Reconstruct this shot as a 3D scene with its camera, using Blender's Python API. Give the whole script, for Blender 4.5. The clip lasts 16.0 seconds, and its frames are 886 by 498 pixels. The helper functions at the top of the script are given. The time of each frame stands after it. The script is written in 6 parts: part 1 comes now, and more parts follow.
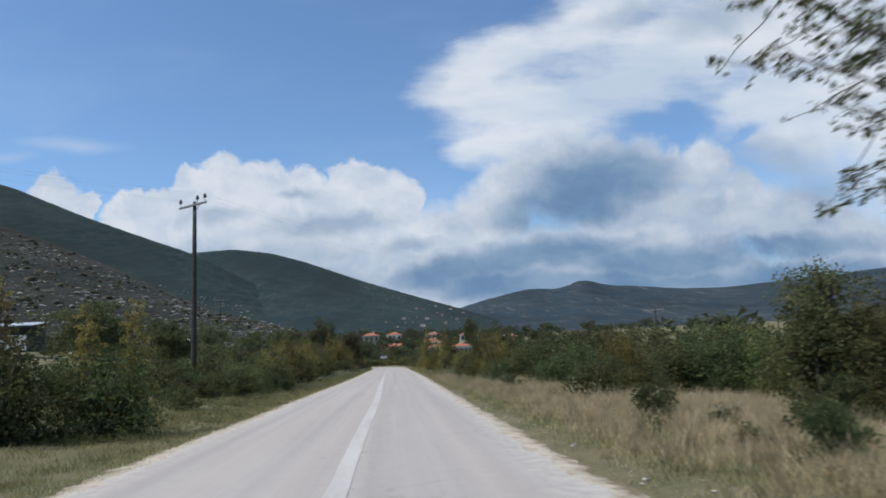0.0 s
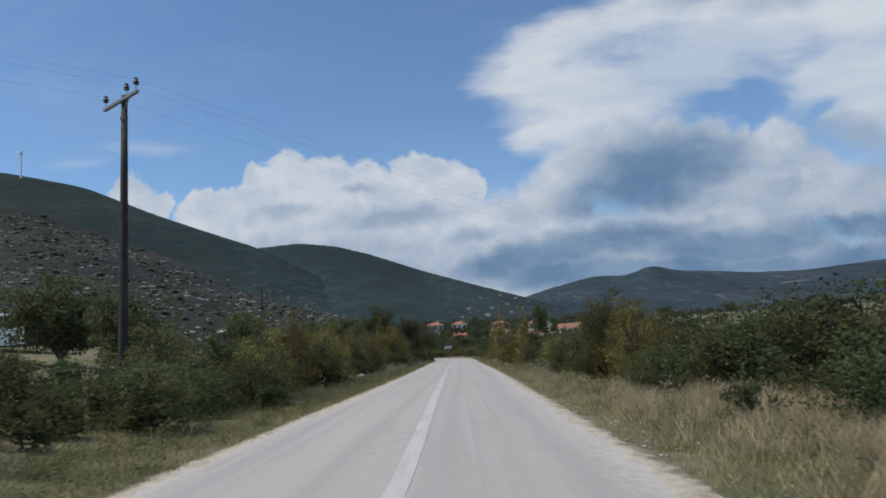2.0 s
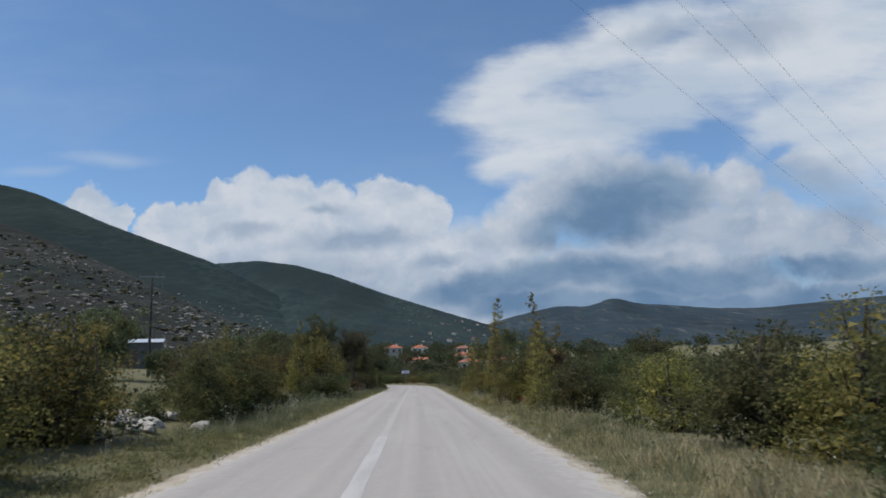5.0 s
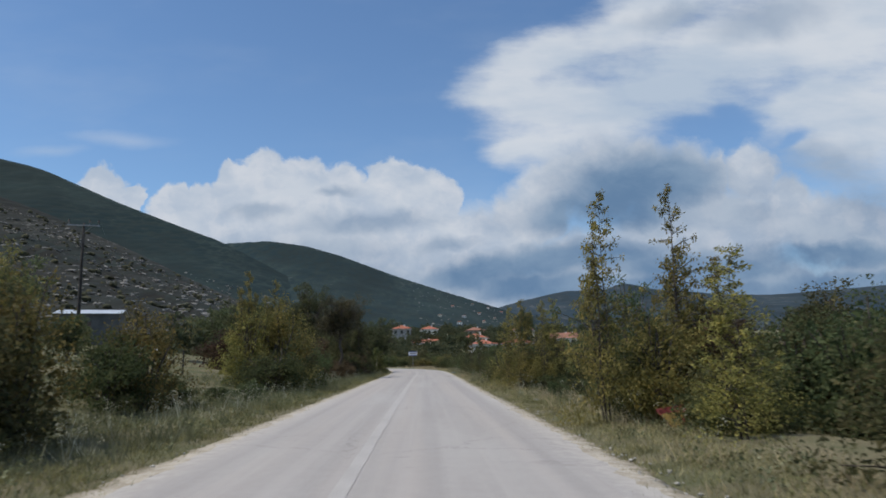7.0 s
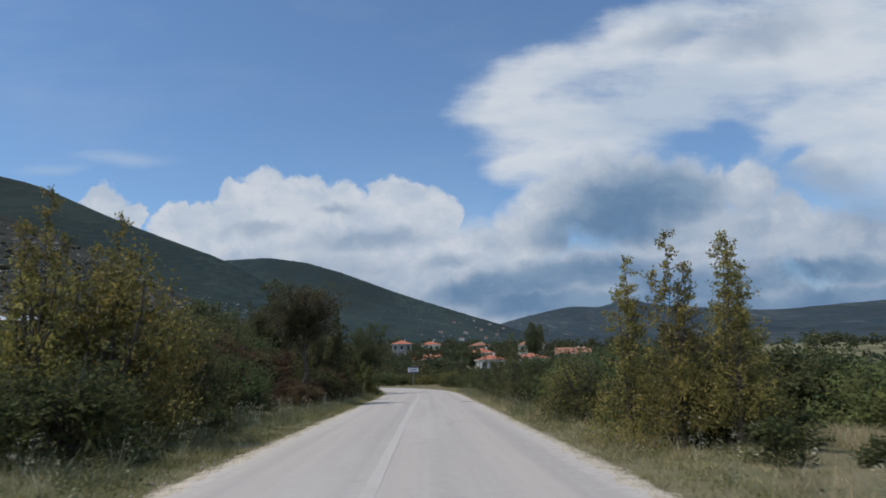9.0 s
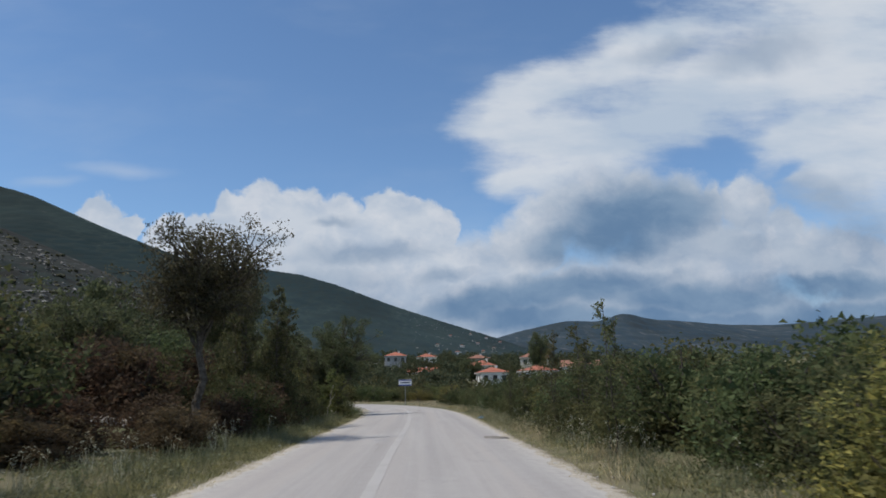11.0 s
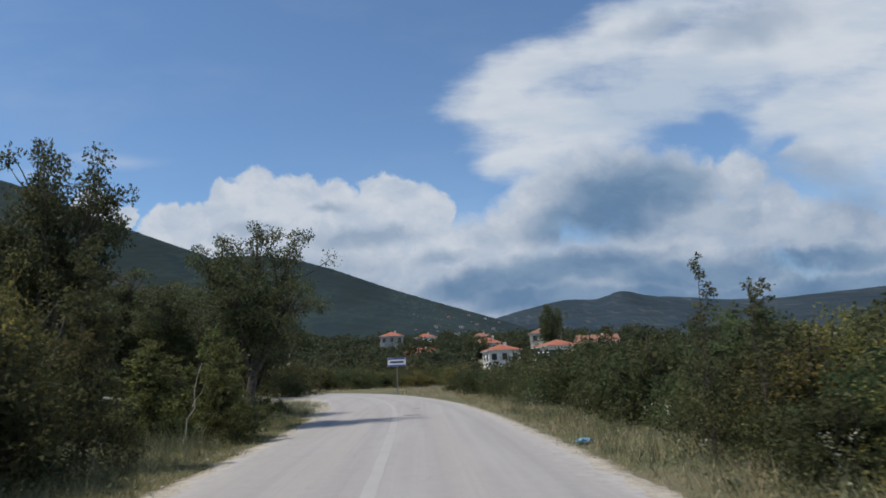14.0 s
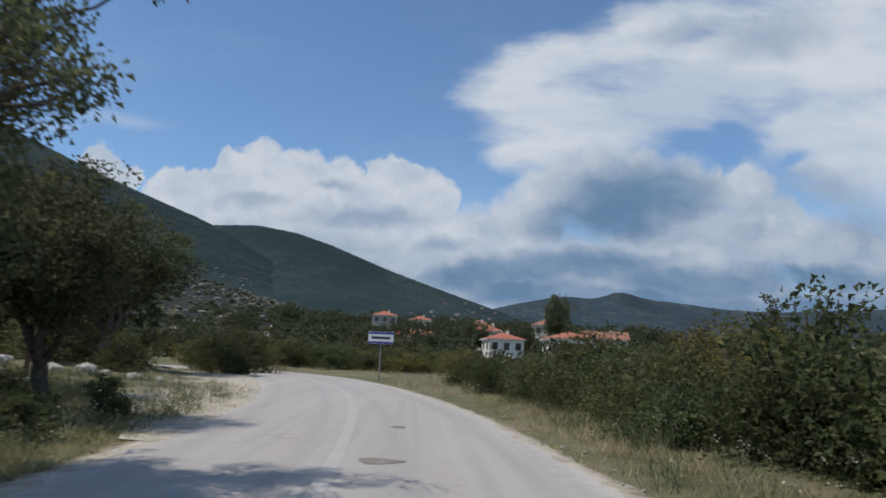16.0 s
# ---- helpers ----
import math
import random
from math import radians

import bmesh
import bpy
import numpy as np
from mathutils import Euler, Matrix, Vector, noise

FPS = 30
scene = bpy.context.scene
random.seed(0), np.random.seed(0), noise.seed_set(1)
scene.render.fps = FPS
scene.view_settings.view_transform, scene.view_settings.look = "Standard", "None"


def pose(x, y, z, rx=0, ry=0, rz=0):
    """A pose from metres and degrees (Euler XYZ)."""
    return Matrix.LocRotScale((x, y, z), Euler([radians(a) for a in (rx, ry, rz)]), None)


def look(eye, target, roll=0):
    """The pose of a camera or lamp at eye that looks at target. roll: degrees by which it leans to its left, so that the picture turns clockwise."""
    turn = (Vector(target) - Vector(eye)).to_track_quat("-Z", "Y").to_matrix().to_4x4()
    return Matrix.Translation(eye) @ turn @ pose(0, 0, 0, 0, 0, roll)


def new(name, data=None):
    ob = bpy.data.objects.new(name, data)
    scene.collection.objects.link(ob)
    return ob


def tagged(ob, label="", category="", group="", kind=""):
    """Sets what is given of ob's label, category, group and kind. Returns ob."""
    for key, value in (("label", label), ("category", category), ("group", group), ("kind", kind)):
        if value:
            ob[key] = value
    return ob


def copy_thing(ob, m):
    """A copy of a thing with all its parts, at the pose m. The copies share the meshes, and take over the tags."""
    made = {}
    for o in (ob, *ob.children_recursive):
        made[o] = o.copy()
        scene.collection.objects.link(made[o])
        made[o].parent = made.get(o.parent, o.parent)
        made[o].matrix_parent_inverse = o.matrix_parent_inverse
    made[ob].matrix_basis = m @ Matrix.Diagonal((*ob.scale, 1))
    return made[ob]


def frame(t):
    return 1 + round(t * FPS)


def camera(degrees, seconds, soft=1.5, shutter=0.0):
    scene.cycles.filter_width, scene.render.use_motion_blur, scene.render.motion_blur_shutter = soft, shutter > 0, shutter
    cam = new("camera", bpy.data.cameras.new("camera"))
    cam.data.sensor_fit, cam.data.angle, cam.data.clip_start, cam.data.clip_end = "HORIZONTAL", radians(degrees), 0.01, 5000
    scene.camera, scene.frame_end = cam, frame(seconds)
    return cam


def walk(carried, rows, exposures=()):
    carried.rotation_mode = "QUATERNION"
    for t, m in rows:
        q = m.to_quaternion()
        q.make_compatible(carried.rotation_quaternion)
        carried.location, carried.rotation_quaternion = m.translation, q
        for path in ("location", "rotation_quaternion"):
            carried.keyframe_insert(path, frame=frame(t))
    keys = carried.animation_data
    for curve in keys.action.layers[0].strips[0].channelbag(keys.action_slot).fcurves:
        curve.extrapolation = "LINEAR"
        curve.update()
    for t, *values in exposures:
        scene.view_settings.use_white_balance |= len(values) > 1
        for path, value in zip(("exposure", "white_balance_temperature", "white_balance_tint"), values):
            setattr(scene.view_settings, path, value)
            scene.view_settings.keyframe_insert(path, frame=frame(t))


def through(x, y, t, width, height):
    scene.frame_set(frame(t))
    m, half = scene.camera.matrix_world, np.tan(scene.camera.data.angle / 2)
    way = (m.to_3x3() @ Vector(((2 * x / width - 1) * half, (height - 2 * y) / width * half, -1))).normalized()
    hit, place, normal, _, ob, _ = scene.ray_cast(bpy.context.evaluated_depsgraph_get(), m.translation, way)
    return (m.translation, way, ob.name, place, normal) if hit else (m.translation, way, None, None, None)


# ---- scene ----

cam = camera(65.4, 16.0, soft=1.7, shutter=0.2)
# seconds, x, y, z, tilt, lean, turn
PATH = [
    (0.0, 0.20, 0.00, 1.30, 99.00, 2.90, -4.40),
    (0.5, 0.24, 3.92, 1.28, 98.00, 2.60, -0.10),
    (1.0, 0.28, 7.83, 1.31, 97.20, 2.60, 1.30),
    (1.5, 0.35, 11.81, 1.30, 99.20, 4.40, 1.40),
    (2.0, 0.38, 15.82, 1.32, 98.50, 3.60, 1.00),
    (2.5, 0.38, 19.91, 1.28, 98.60, 3.70, -0.20),
    (3.0, 0.41, 24.00, 1.29, 98.90, 3.70, 0.70),
    (3.5, 0.36, 28.06, 1.30, 98.30, 2.10, 0.10),
    (4.0, 0.35, 32.14, 1.31, 100.30, 2.40, -1.60),
    (6.5, 0.54, 52.75, 1.30, 100.50, 1.50, -2.50),
    (7.0, 0.53, 56.97, 1.29, 99.10, 1.00, -1.60),
    (7.5, 0.48, 61.23, 1.33, 100.00, 0.70, -2.00),
    (8.0, 0.45, 65.50, 1.31, 101.60, 1.90, -2.00),
    (8.5, 0.38, 69.79, 1.30, 100.00, 2.40, -1.30),
    (9.0, 0.38, 74.04, 1.30, 100.50, 1.30, -1.50),
    (11.5, 0.51, 93.94, 1.32, 101.70, 0.80, -2.10),
    (12.0, 0.54, 97.59, 1.31, 101.70, 1.80, -3.40),
    (12.5, 0.49, 101.25, 1.32, 100.80, 1.60, -2.20),
    (13.0, 0.55, 104.81, 1.30, 100.40, 2.30, -2.00),
    (13.5, 0.58, 108.37, 1.33, 100.10, 2.30, -2.00),
    (14.0, 0.57, 111.93, 1.32, 100.20, 2.50, -1.90),
    (14.5, 0.57, 115.51, 1.30, 98.20, -0.40, 0.30),
    (15.0, 0.59, 119.02, 1.27, 99.40, 0.80, 1.40),
    (15.5, 0.56, 122.51, 1.23, 99.60, -1.30, 1.40),
    (16.0, 0.58, 126.01, 1.26, 99.10, -2.30, -2.60),
]
walk(cam, [(r[0], pose(r[1], r[2], r[3], r[4], r[5], r[6])) for r in PATH],
     exposures=[(0.0, 0.19, 6300, 10), (0.5, 0.03, 6500, 10), (1.0, -0.03, 6520, 10), (1.5, -0.02, 6320, 10), (16.0, -0.02, 6320, 10)])

# ---- light -------------------------------------------------------------
SUN_FROM = Vector((-0.49, -0.14, 0.86)).normalized()
SKY, CLOUD = 0.128, 0.96

sun_data = bpy.data.lights.new("sun", "SUN")
sun_data.energy, sun_data.angle, sun_data.color = 3.6, radians(0.6), (1.0, 0.935, 0.82)
sun = new("sun", sun_data)
sun.matrix_world = look(SUN_FROM * 400, (0, 0, 0))


class Nodes:
    """A small helper to write node trees as expressions."""

    def __init__(self, tree):
        self.tree, self.nodes, self.links = tree, tree.nodes, tree.links
        self.nodes.clear()

    def add(self, kind, ins=None, **settings):
        n = self.nodes.new(kind)
        for k, v in settings.items():
            setattr(n, k, v)
        for k, v in (ins or {}).items():
            self.put(n.inputs[k], v)
        return n

    def put(self, socket, v):
        if isinstance(v, bpy.types.NodeSocket):
            self.links.new(v, socket)
        else:
            socket.default_value = v

    def math(self, op, a, b=0.0, clamp=False):
        return self.add("ShaderNodeMath", {0: a, 1: b}, operation=op, use_clamp=clamp).outputs[0]

    def vmath(self, op, a, b=(0, 0, 0)):
        n = self.add("ShaderNodeVectorMath", {0: a}, operation=op)
        if op == "SCALE":
            self.put(n.inputs["Scale"], b)
        else:
            self.put(n.inputs[1], b)
        return n.outputs["Value"] if op in ("LENGTH", "DOT_PRODUCT") else n.outputs["Vector"]

    def step(self, v, lo, hi):
        return self.add("ShaderNodeMapRange", {"Value": v, "From Min": lo, "From Max": hi}, interpolation_type="SMOOTHSTEP").outputs["Result"]

    def mix(self, f, a, b, blend="MIX"):
        n = self.add("ShaderNodeMix", data_type="RGBA", blend_type=blend)
        for i, v in ((0, f), (6, a), (7, b)):
            if i and not isinstance(v, bpy.types.NodeSocket) and len(v) == 3:
                v = (*v, 1)
            self.put(n.inputs[i], v)
        return n.outputs[2]

    def noise(self, vec, scale, detail=4.0, rough=0.55, out="Fac"):
        return self.add("ShaderNodeTexNoise", {"Vector": vec, "Scale": scale, "Detail": detail, "Roughness": rough}).outputs[out]


# clouds: flat ellipses on the picture plane of the north sky: u, v, half width, half height, turn
CUMULUS = [(-0.467, 0.254, 0.041, 0.048, -0.9), (-0.42, 0.242, 0.02, 0.029, -1.0), (-0.364, 0.227, 0.038, 0.043, -1.0), (-0.319, 0.23, 0.04, 0.038, -1.0), (-0.274, 0.25, 0.038, 0.05, -0.9), (-0.231, 0.264, 0.043, 0.062, -0.9), (-0.172, 0.244, 0.067, 0.069, -0.9), (-0.112, 0.233, 0.042, 0.065, -1.0), (-0.039, 0.244, 0.06, 0.064, -0.9), (0.018, 0.228, 0.044, 0.06, -1.0), (-0.204, 0.179, 0.213, 0.072, -1.0), (-0.04, 0.169, 0.141, 0.081, -1.1), (-0.336, 0.203, 0.074, 0.039, -1.0), (-0.468, 0.227, 0.049, 0.034, -1.0)]
BANK = [(0.085, 0.155, 0.125, 0.084, -1.1), (0.132, 0.193, 0.04, 0.062, -1.0), (0.175, 0.222, 0.056, 0.08, -1.0), (0.22, 0.265, 0.051, 0.062, -0.9), (0.275, 0.26, 0.086, 0.092, -0.9), (0.336, 0.268, 0.069, 0.081, -0.9), (0.4, 0.258, 0.071, 0.073, -0.9), (0.449, 0.269, 0.031, 0.043, -0.9), (0.5, 0.267, 0.047, 0.052, -0.9), (0.552, 0.225, 0.054, 0.055, -1.0), (0.424, 0.188, 0.196, 0.078, -1.0), (0.621, 0.184, 0.129, 0.073, -1.0), (0.335, 0.138, 0.32, 0.059, -1.1), (0.701, 0.14, 0.129, 0.086, -1.1), (0.107, 0.095, 0.346, 0.041, -1.2), (0.474, 0.094, 0.353, 0.052, -1.1), (-0.244, 0.108, 0.308, 0.049, -1.1)]
SHEET = [(0.347, 0.523, 0.177, 0.056, 22.3), (0.182, 0.459, 0.117, 0.048, 22.3), (0.136, 0.407, 0.095, 0.035, 5.6), (0.209, 0.381, 0.123, 0.073, 9.7), (0.158, 0.315, 0.068, 0.023, 13.6), (0.273, 0.358, 0.105, 0.073, -0.8), (0.468, 0.467, 0.239, 0.084, 13.9), (0.664, 0.523, 0.298, 0.145, 7.8), (0.659, 0.344, 0.133, 0.111, -0.8), (0.382, 0.412, 0.153, 0.055, 11.7), (0.842, 0.369, 0.252, 0.282, -0.7), (0.592, 0.381, 0.104, 0.044, 28.7), (0.792, 0.641, 0.338, 0.123, -0.3), (0.227, 0.314, 0.103, 0.054, -0.8)]
HOLE = [(0.414, 0.351, 0.053, 0.015, 9.5), (0.468, 0.363, 0.04, 0.022, 19.4), (0.497, 0.339, 0.025, 0.02, -0.8), (0.563, 0.322, 0.033, 0.012, 28.5)]
WISP = [(-0.447, 0.334, 0.084, 0.013, -5.0), (-0.549, 0.316, 0.057, 0.011, 5.6)]
SHADE = [(0.31, 0.257, 0.113, 0.056, 9.2), (0.383, 0.262, 0.081, 0.05, -9.2), (0.277, 0.214, 0.137, 0.036, 5.1), (0.213, 0.207, 0.06, 0.031, 19.1), (0.209, 0.139, 0.193, 0.025, 4.9), (0.084, 0.125, 0.1, 0.022, 10.9), (0.418, 0.128, 0.186, 0.025, -1.1), (0.623, 0.138, 0.162, 0.026, -1.1), (0.643, 0.095, 0.187, 0.029, -1.1), (0.357, 0.1, 0.217, 0.022, -1.1), (0.174, 0.104, 0.133, 0.022, -1.1)]
DIM = [(-0.242, 0.215, 0.051, 0.013, -1.0), (-0.131, 0.247, 0.038, 0.01, -0.9), (-0.089, 0.197, 0.124, 0.022, 3.1), (-0.188, 0.157, 0.18, 0.028, -1.1), (0.035, 0.161, 0.058, 0.013, 9.1), (-0.04, 0.112, 0.213, 0.036, -1.1), (0.606, 0.272, 0.114, 0.054, -0.9), (0.677, 0.218, 0.096, 0.053, -1.0), (0.546, 0.524, 0.121, 0.038, 9.9), (0.401, 0.525, 0.074, 0.025, 14.1), (0.494, 0.204, 0.077, 0.021, -1.0), (0.331, 0.097, 0.417, 0.058, -1.1), (0.367, 0.223, 0.197, 0.079, -1.0), (0.633, 0.15, 0.188, 0.078, -1.1), (-0.284, 0.093, 0.242, 0.041, -1.2)]

world = bpy.data.worlds.new("world")
scene.world = world
world.use_nodes = True
w = Nodes(world.node_tree)
sky = w.add("ShaderNodeTexSky", sky_type="NISHITA", sun_disc=False, sun_elevation=math.asin(SUN_FROM.z),
            sun_rotation=math.atan2(SUN_FROM.x, SUN_FROM.y), air_density=1.0, dust_density=0.05, ozone_density=5.0)
ways = w.add("ShaderNodeTexCoord").outputs["Generated"]
sep = w.add("ShaderNodeSeparateXYZ", {0: ways})
ahead = w.math("MAXIMUM", sep.outputs[1], 0.12)
flat = w.add("ShaderNodeCombineXYZ", {0: w.math("DIVIDE", sep.outputs[0], ahead), 1: w.math("DIVIDE", sep.outputs[2], ahead), 2: 0.0}).outputs[0]


def warped(base, steps):
    for scale, amount, detail in steps:
        n = w.add("ShaderNodeTexNoise", {"Vector": base, "Scale": scale, "Detail": detail, "Roughness": 0.55})
        off = w.vmath("SCALE", w.vmath("SUBTRACT", n.outputs["Color"], (0.5, 0.5, 0.5)), amount)
        base = w.vmath("ADD", base, off)
    return w.vmath("MULTIPLY", base, (1, 1, 0))


def union(rows, at, soft=0.25):
    total = None
    for u, v, a, b, turn in rows:
        m = w.add("ShaderNodeMapping", {"Vector": at, "Location": (u, v, 0), "Rotation": (0, 0, radians(turn)), "Scale": (a, b, 1)}, vector_type="TEXTURE")
        one = w.math("SUBTRACT", 1.0, w.vmath("LENGTH", m.outputs[0]))
        if total is None:
            total = one
        else:
            total = w.add("ShaderNodeMath", {0: total, 1: one, 2: soft}, operation="SMOOTH_MAX").outputs[0]
    return total


lumpy = warped(flat, ((10.0, 0.040, 2.0), (30.0, 0.030, 4.0), (95.0, 0.013, 3.0)))
slant = w.add("ShaderNodeMapping", {"Vector": flat, "Rotation": (0, 0, radians(-17)), "Scale": (1.0, 3.2, 1.0)}).outputs[0]
feather = w.math("SUBTRACT", w.noise(slant, 5.5, 7.0, 0.62), 0.5)
fleece = w.math("SUBTRACT", w.noise(flat, 17.0, 5.0, 0.6), 0.5)
streaky = warped(flat, ((3.5, 0.03, 2.0), (11.0, 0.025, 3.0)))
cumulus = w.step(w.math("ADD", union(CUMULUS, lumpy, 0.08), w.math("MULTIPLY", fleece, 0.28)), 0.0, 0.20)
bank = w.step(w.math("ADD", union(BANK, lumpy, 0.15), w.math("MULTIPLY", fleece, 0.35)), -0.08, 0.42)
sheet = w.step(w.math("ADD", union(SHEET, streaky, 0.4), w.math("ADD", w.math("MULTIPLY", feather, 1.3), w.math("MULTIPLY", fleece, 0.35))), -0.22, 0.62)
hole = w.math("MULTIPLY", w.step(w.math("ADD", union(HOLE, streaky, 0.25), w.math("MULTIPLY", feather, -0.9)), -0.15, 0.65), 0.80)
wisp = w.math("MULTIPLY", w.step(w.math("ADD", union(WISP, streaky, 0.3), feather), -0.3, 1.0), 0.30)
veil = w.math("MULTIPLY", w.step(w.noise(w.vmath("MULTIPLY", flat, (2.2, 6.0, 1)), 1.0, 5.0), 0.46, 0.80), 0.15)
sheet = w.math("MULTIPLY", sheet, w.math("SUBTRACT", 1.0, hole))
cover = w.math("MAXIMUM", w.math("MAXIMUM", cumulus, bank), w.math("MAXIMUM", w.math("MULTIPLY", sheet, 0.93), w.math("MAXIMUM", wisp, veil)))
drift = warped(flat, ((6.0, 0.05, 3.0), (22.0, 0.03, 4.0)))
dark = w.step(w.math("ADD", union(SHADE, drift, 0.3), w.math("MULTIPLY", fleece, 0.55)), -0.60, 0.62)
dim = w.math("MULTIPLY", w.step(w.math("ADD", union(DIM, drift, 0.35), w.math("MULTIPLY", fleece, 0.5)), -0.35, 0.85), 0.55)
dark = w.math("MAXIMUM", dark, dim)
grain = w.noise(w.vmath("MULTIPLY", drift, (1.0, 1.9, 1)), 8.0, 6.0, 0.56)
puff = w.noise(lumpy, 22.0, 4.0, 0.55)
body = w.mix(w.step(grain, 0.34, 0.64), (0.455, 0.53, 0.635), (0.60, 0.645, 0.705))
body = w.mix(w.math("MULTIPLY", w.step(puff, 0.44, 0.68), 0.45), body, (0.735, 0.74, 0.765))
dusk = w.mix(w.step(grain, 0.3, 0.7), (0.135, 0.230, 0.370), (0.235, 0.335, 0.465))
silk = w.noise(slant, 3.2, 6.0, 0.55)
thin = w.mix(w.step(silk, 0.34, 0.66), (0.50, 0.58, 0.675), (0.69, 0.72, 0.755))
body = w.mix(w.math("MAXIMUM", cumulus, bank), thin, body)
tint = w.mix(dark, body, dusk)
# the rest of the sky, round and behind: broken cloud of the same kind
broken = w.step(w.noise(ways, 3.2, 6.0, 0.6), 0.46, 0.62)
front = w.step(sep.outputs[1], 0.16, 0.34)
cover = w.add("ShaderNodeMix", {0: front, 2: w.math("MULTIPLY", broken, 0.9), 3: cover}).outputs[0]
cover = w.math("MULTIPLY", cover, w.step(sep.outputs[2], -0.02, 0.02))
blue = w.mix(1.0, sky.outputs[0], (SKY * 0.975, SKY * 1.01, SKY), "MULTIPLY")
final = w.mix(cover, blue, w.mix(1.0, tint, (CLOUD, CLOUD, CLOUD), "MULTIPLY"))
back = w.add("ShaderNodeBackground", {"Color": final, "Strength": 1.0})
w.links.new(back.outputs[0], w.add("ShaderNodeOutputWorld").inputs[0])

# ---- materials ----------------------------------------------------------


def material(name, make):
    m = bpy.data.materials.new(name)
    m.use_nodes = True
    n = Nodes(m.node_tree)
    shader = make(n)
    n.links.new(shader, n.add("ShaderNodeOutputMaterial").inputs[0])
    return m


def coords(n, scale=(1, 1, 1)):
    at = n.add("ShaderNodeNewGeometry").outputs["Position"]
    return n.vmath("MULTIPLY", at, scale)


def own(n):
    return n.add("ShaderNodeTexCoord").outputs["Object"]


def solid(n, colour, rough=0.8, metal=0.0, bump=None, strength=0.3, dist=0.01):
    ins = {"Base Color": colour if isinstance(colour, bpy.types.NodeSocket) else (*colour, 1), "Roughness": rough, "Metallic": metal, "Specular IOR Level": 0.5 if rough < 0.9 else 0.12}
    b = n.add("ShaderNodeBsdfPrincipled", ins)
    if bump is not None:
        n.put(b.inputs["Normal"], n.add("ShaderNodeBump", {"Height": bump, "Strength": strength, "Distance": dist}).outputs[0])
    return b.outputs[0]


def plain(name, a, b, scale=6.0, rough=0.8, metal=0.0, strength=0.25, dist=0.01, fine=60.0):
    """Two tones in broad stains and in fine grain, with a little relief."""

    def make(n):
        at = own(n)
        big, small = n.noise(at, scale, 5.0), n.noise(at, fine, 3.0)
        f = n.step(n.math("ADD", n.math("MULTIPLY", big, 0.7), n.math("MULTIPLY", small, 0.3)), 0.32, 0.68)
        return solid(n, n.mix(f, a, b), rough, metal, small, strength, dist)

    return material(name, make)


def leafy(name, tones, rough=0.7, through=0.5, aged=0.45):
    """Leaves: each one takes a tone of its own, and each plant a shift of its own."""

    def make(n):
        isle = n.add("ShaderNodeNewGeometry").outputs["Random Per Island"]
        each = n.add("ShaderNodeObjectInfo").outputs["Random"]
        ramp = n.add("ShaderNodeValToRGB", {"Fac": n.math("ADD", 0.2, n.math("MULTIPLY", isle, 0.62))})
        el = ramp.color_ramp.elements
        while len(el) < len(tones):
            el.new(0.5)
        for i, (at, c) in enumerate(tones):
            el[i].position, el[i].color = at, (*c, 1)
        hsv = n.add("ShaderNodeHueSaturation", {"Hue": n.math("ADD", 0.475, n.math("MULTIPLY", each, 0.04)), "Saturation": 0.95,
                    "Value": n.math("ADD", 0.72, n.math("MULTIPLY", each, 0.5)), "Color": ramp.outputs[0]})
        at = coords(n)
        patch, tuft = n.noise(at, 0.9, 3.0), n.noise(at, 2.7, 3.0)
        dry = n.math("MULTIPLY", n.step(patch, 0.50, 0.68), aged)
        col = n.mix(dry, hsv.outputs[0], (0.150, 0.120, 0.052))
        col = n.mix(1.0, col, n.mix(n.step(tuft, 0.34, 0.66), (0.66, 0.68, 0.66), (1.32, 1.28, 1.20)), "MULTIPLY")
        b = n.add("ShaderNodeBsdfPrincipled", {"Base Color": col, "Roughness": rough, "Specular IOR Level": 0.2})
        t = n.add("ShaderNodeBsdfTranslucent", {"Color": col})
        return n.add("ShaderNodeMixShader", {0: through, 1: b.outputs[0], 2: t.outputs[0]}).outputs[0]

    return material(name, make)


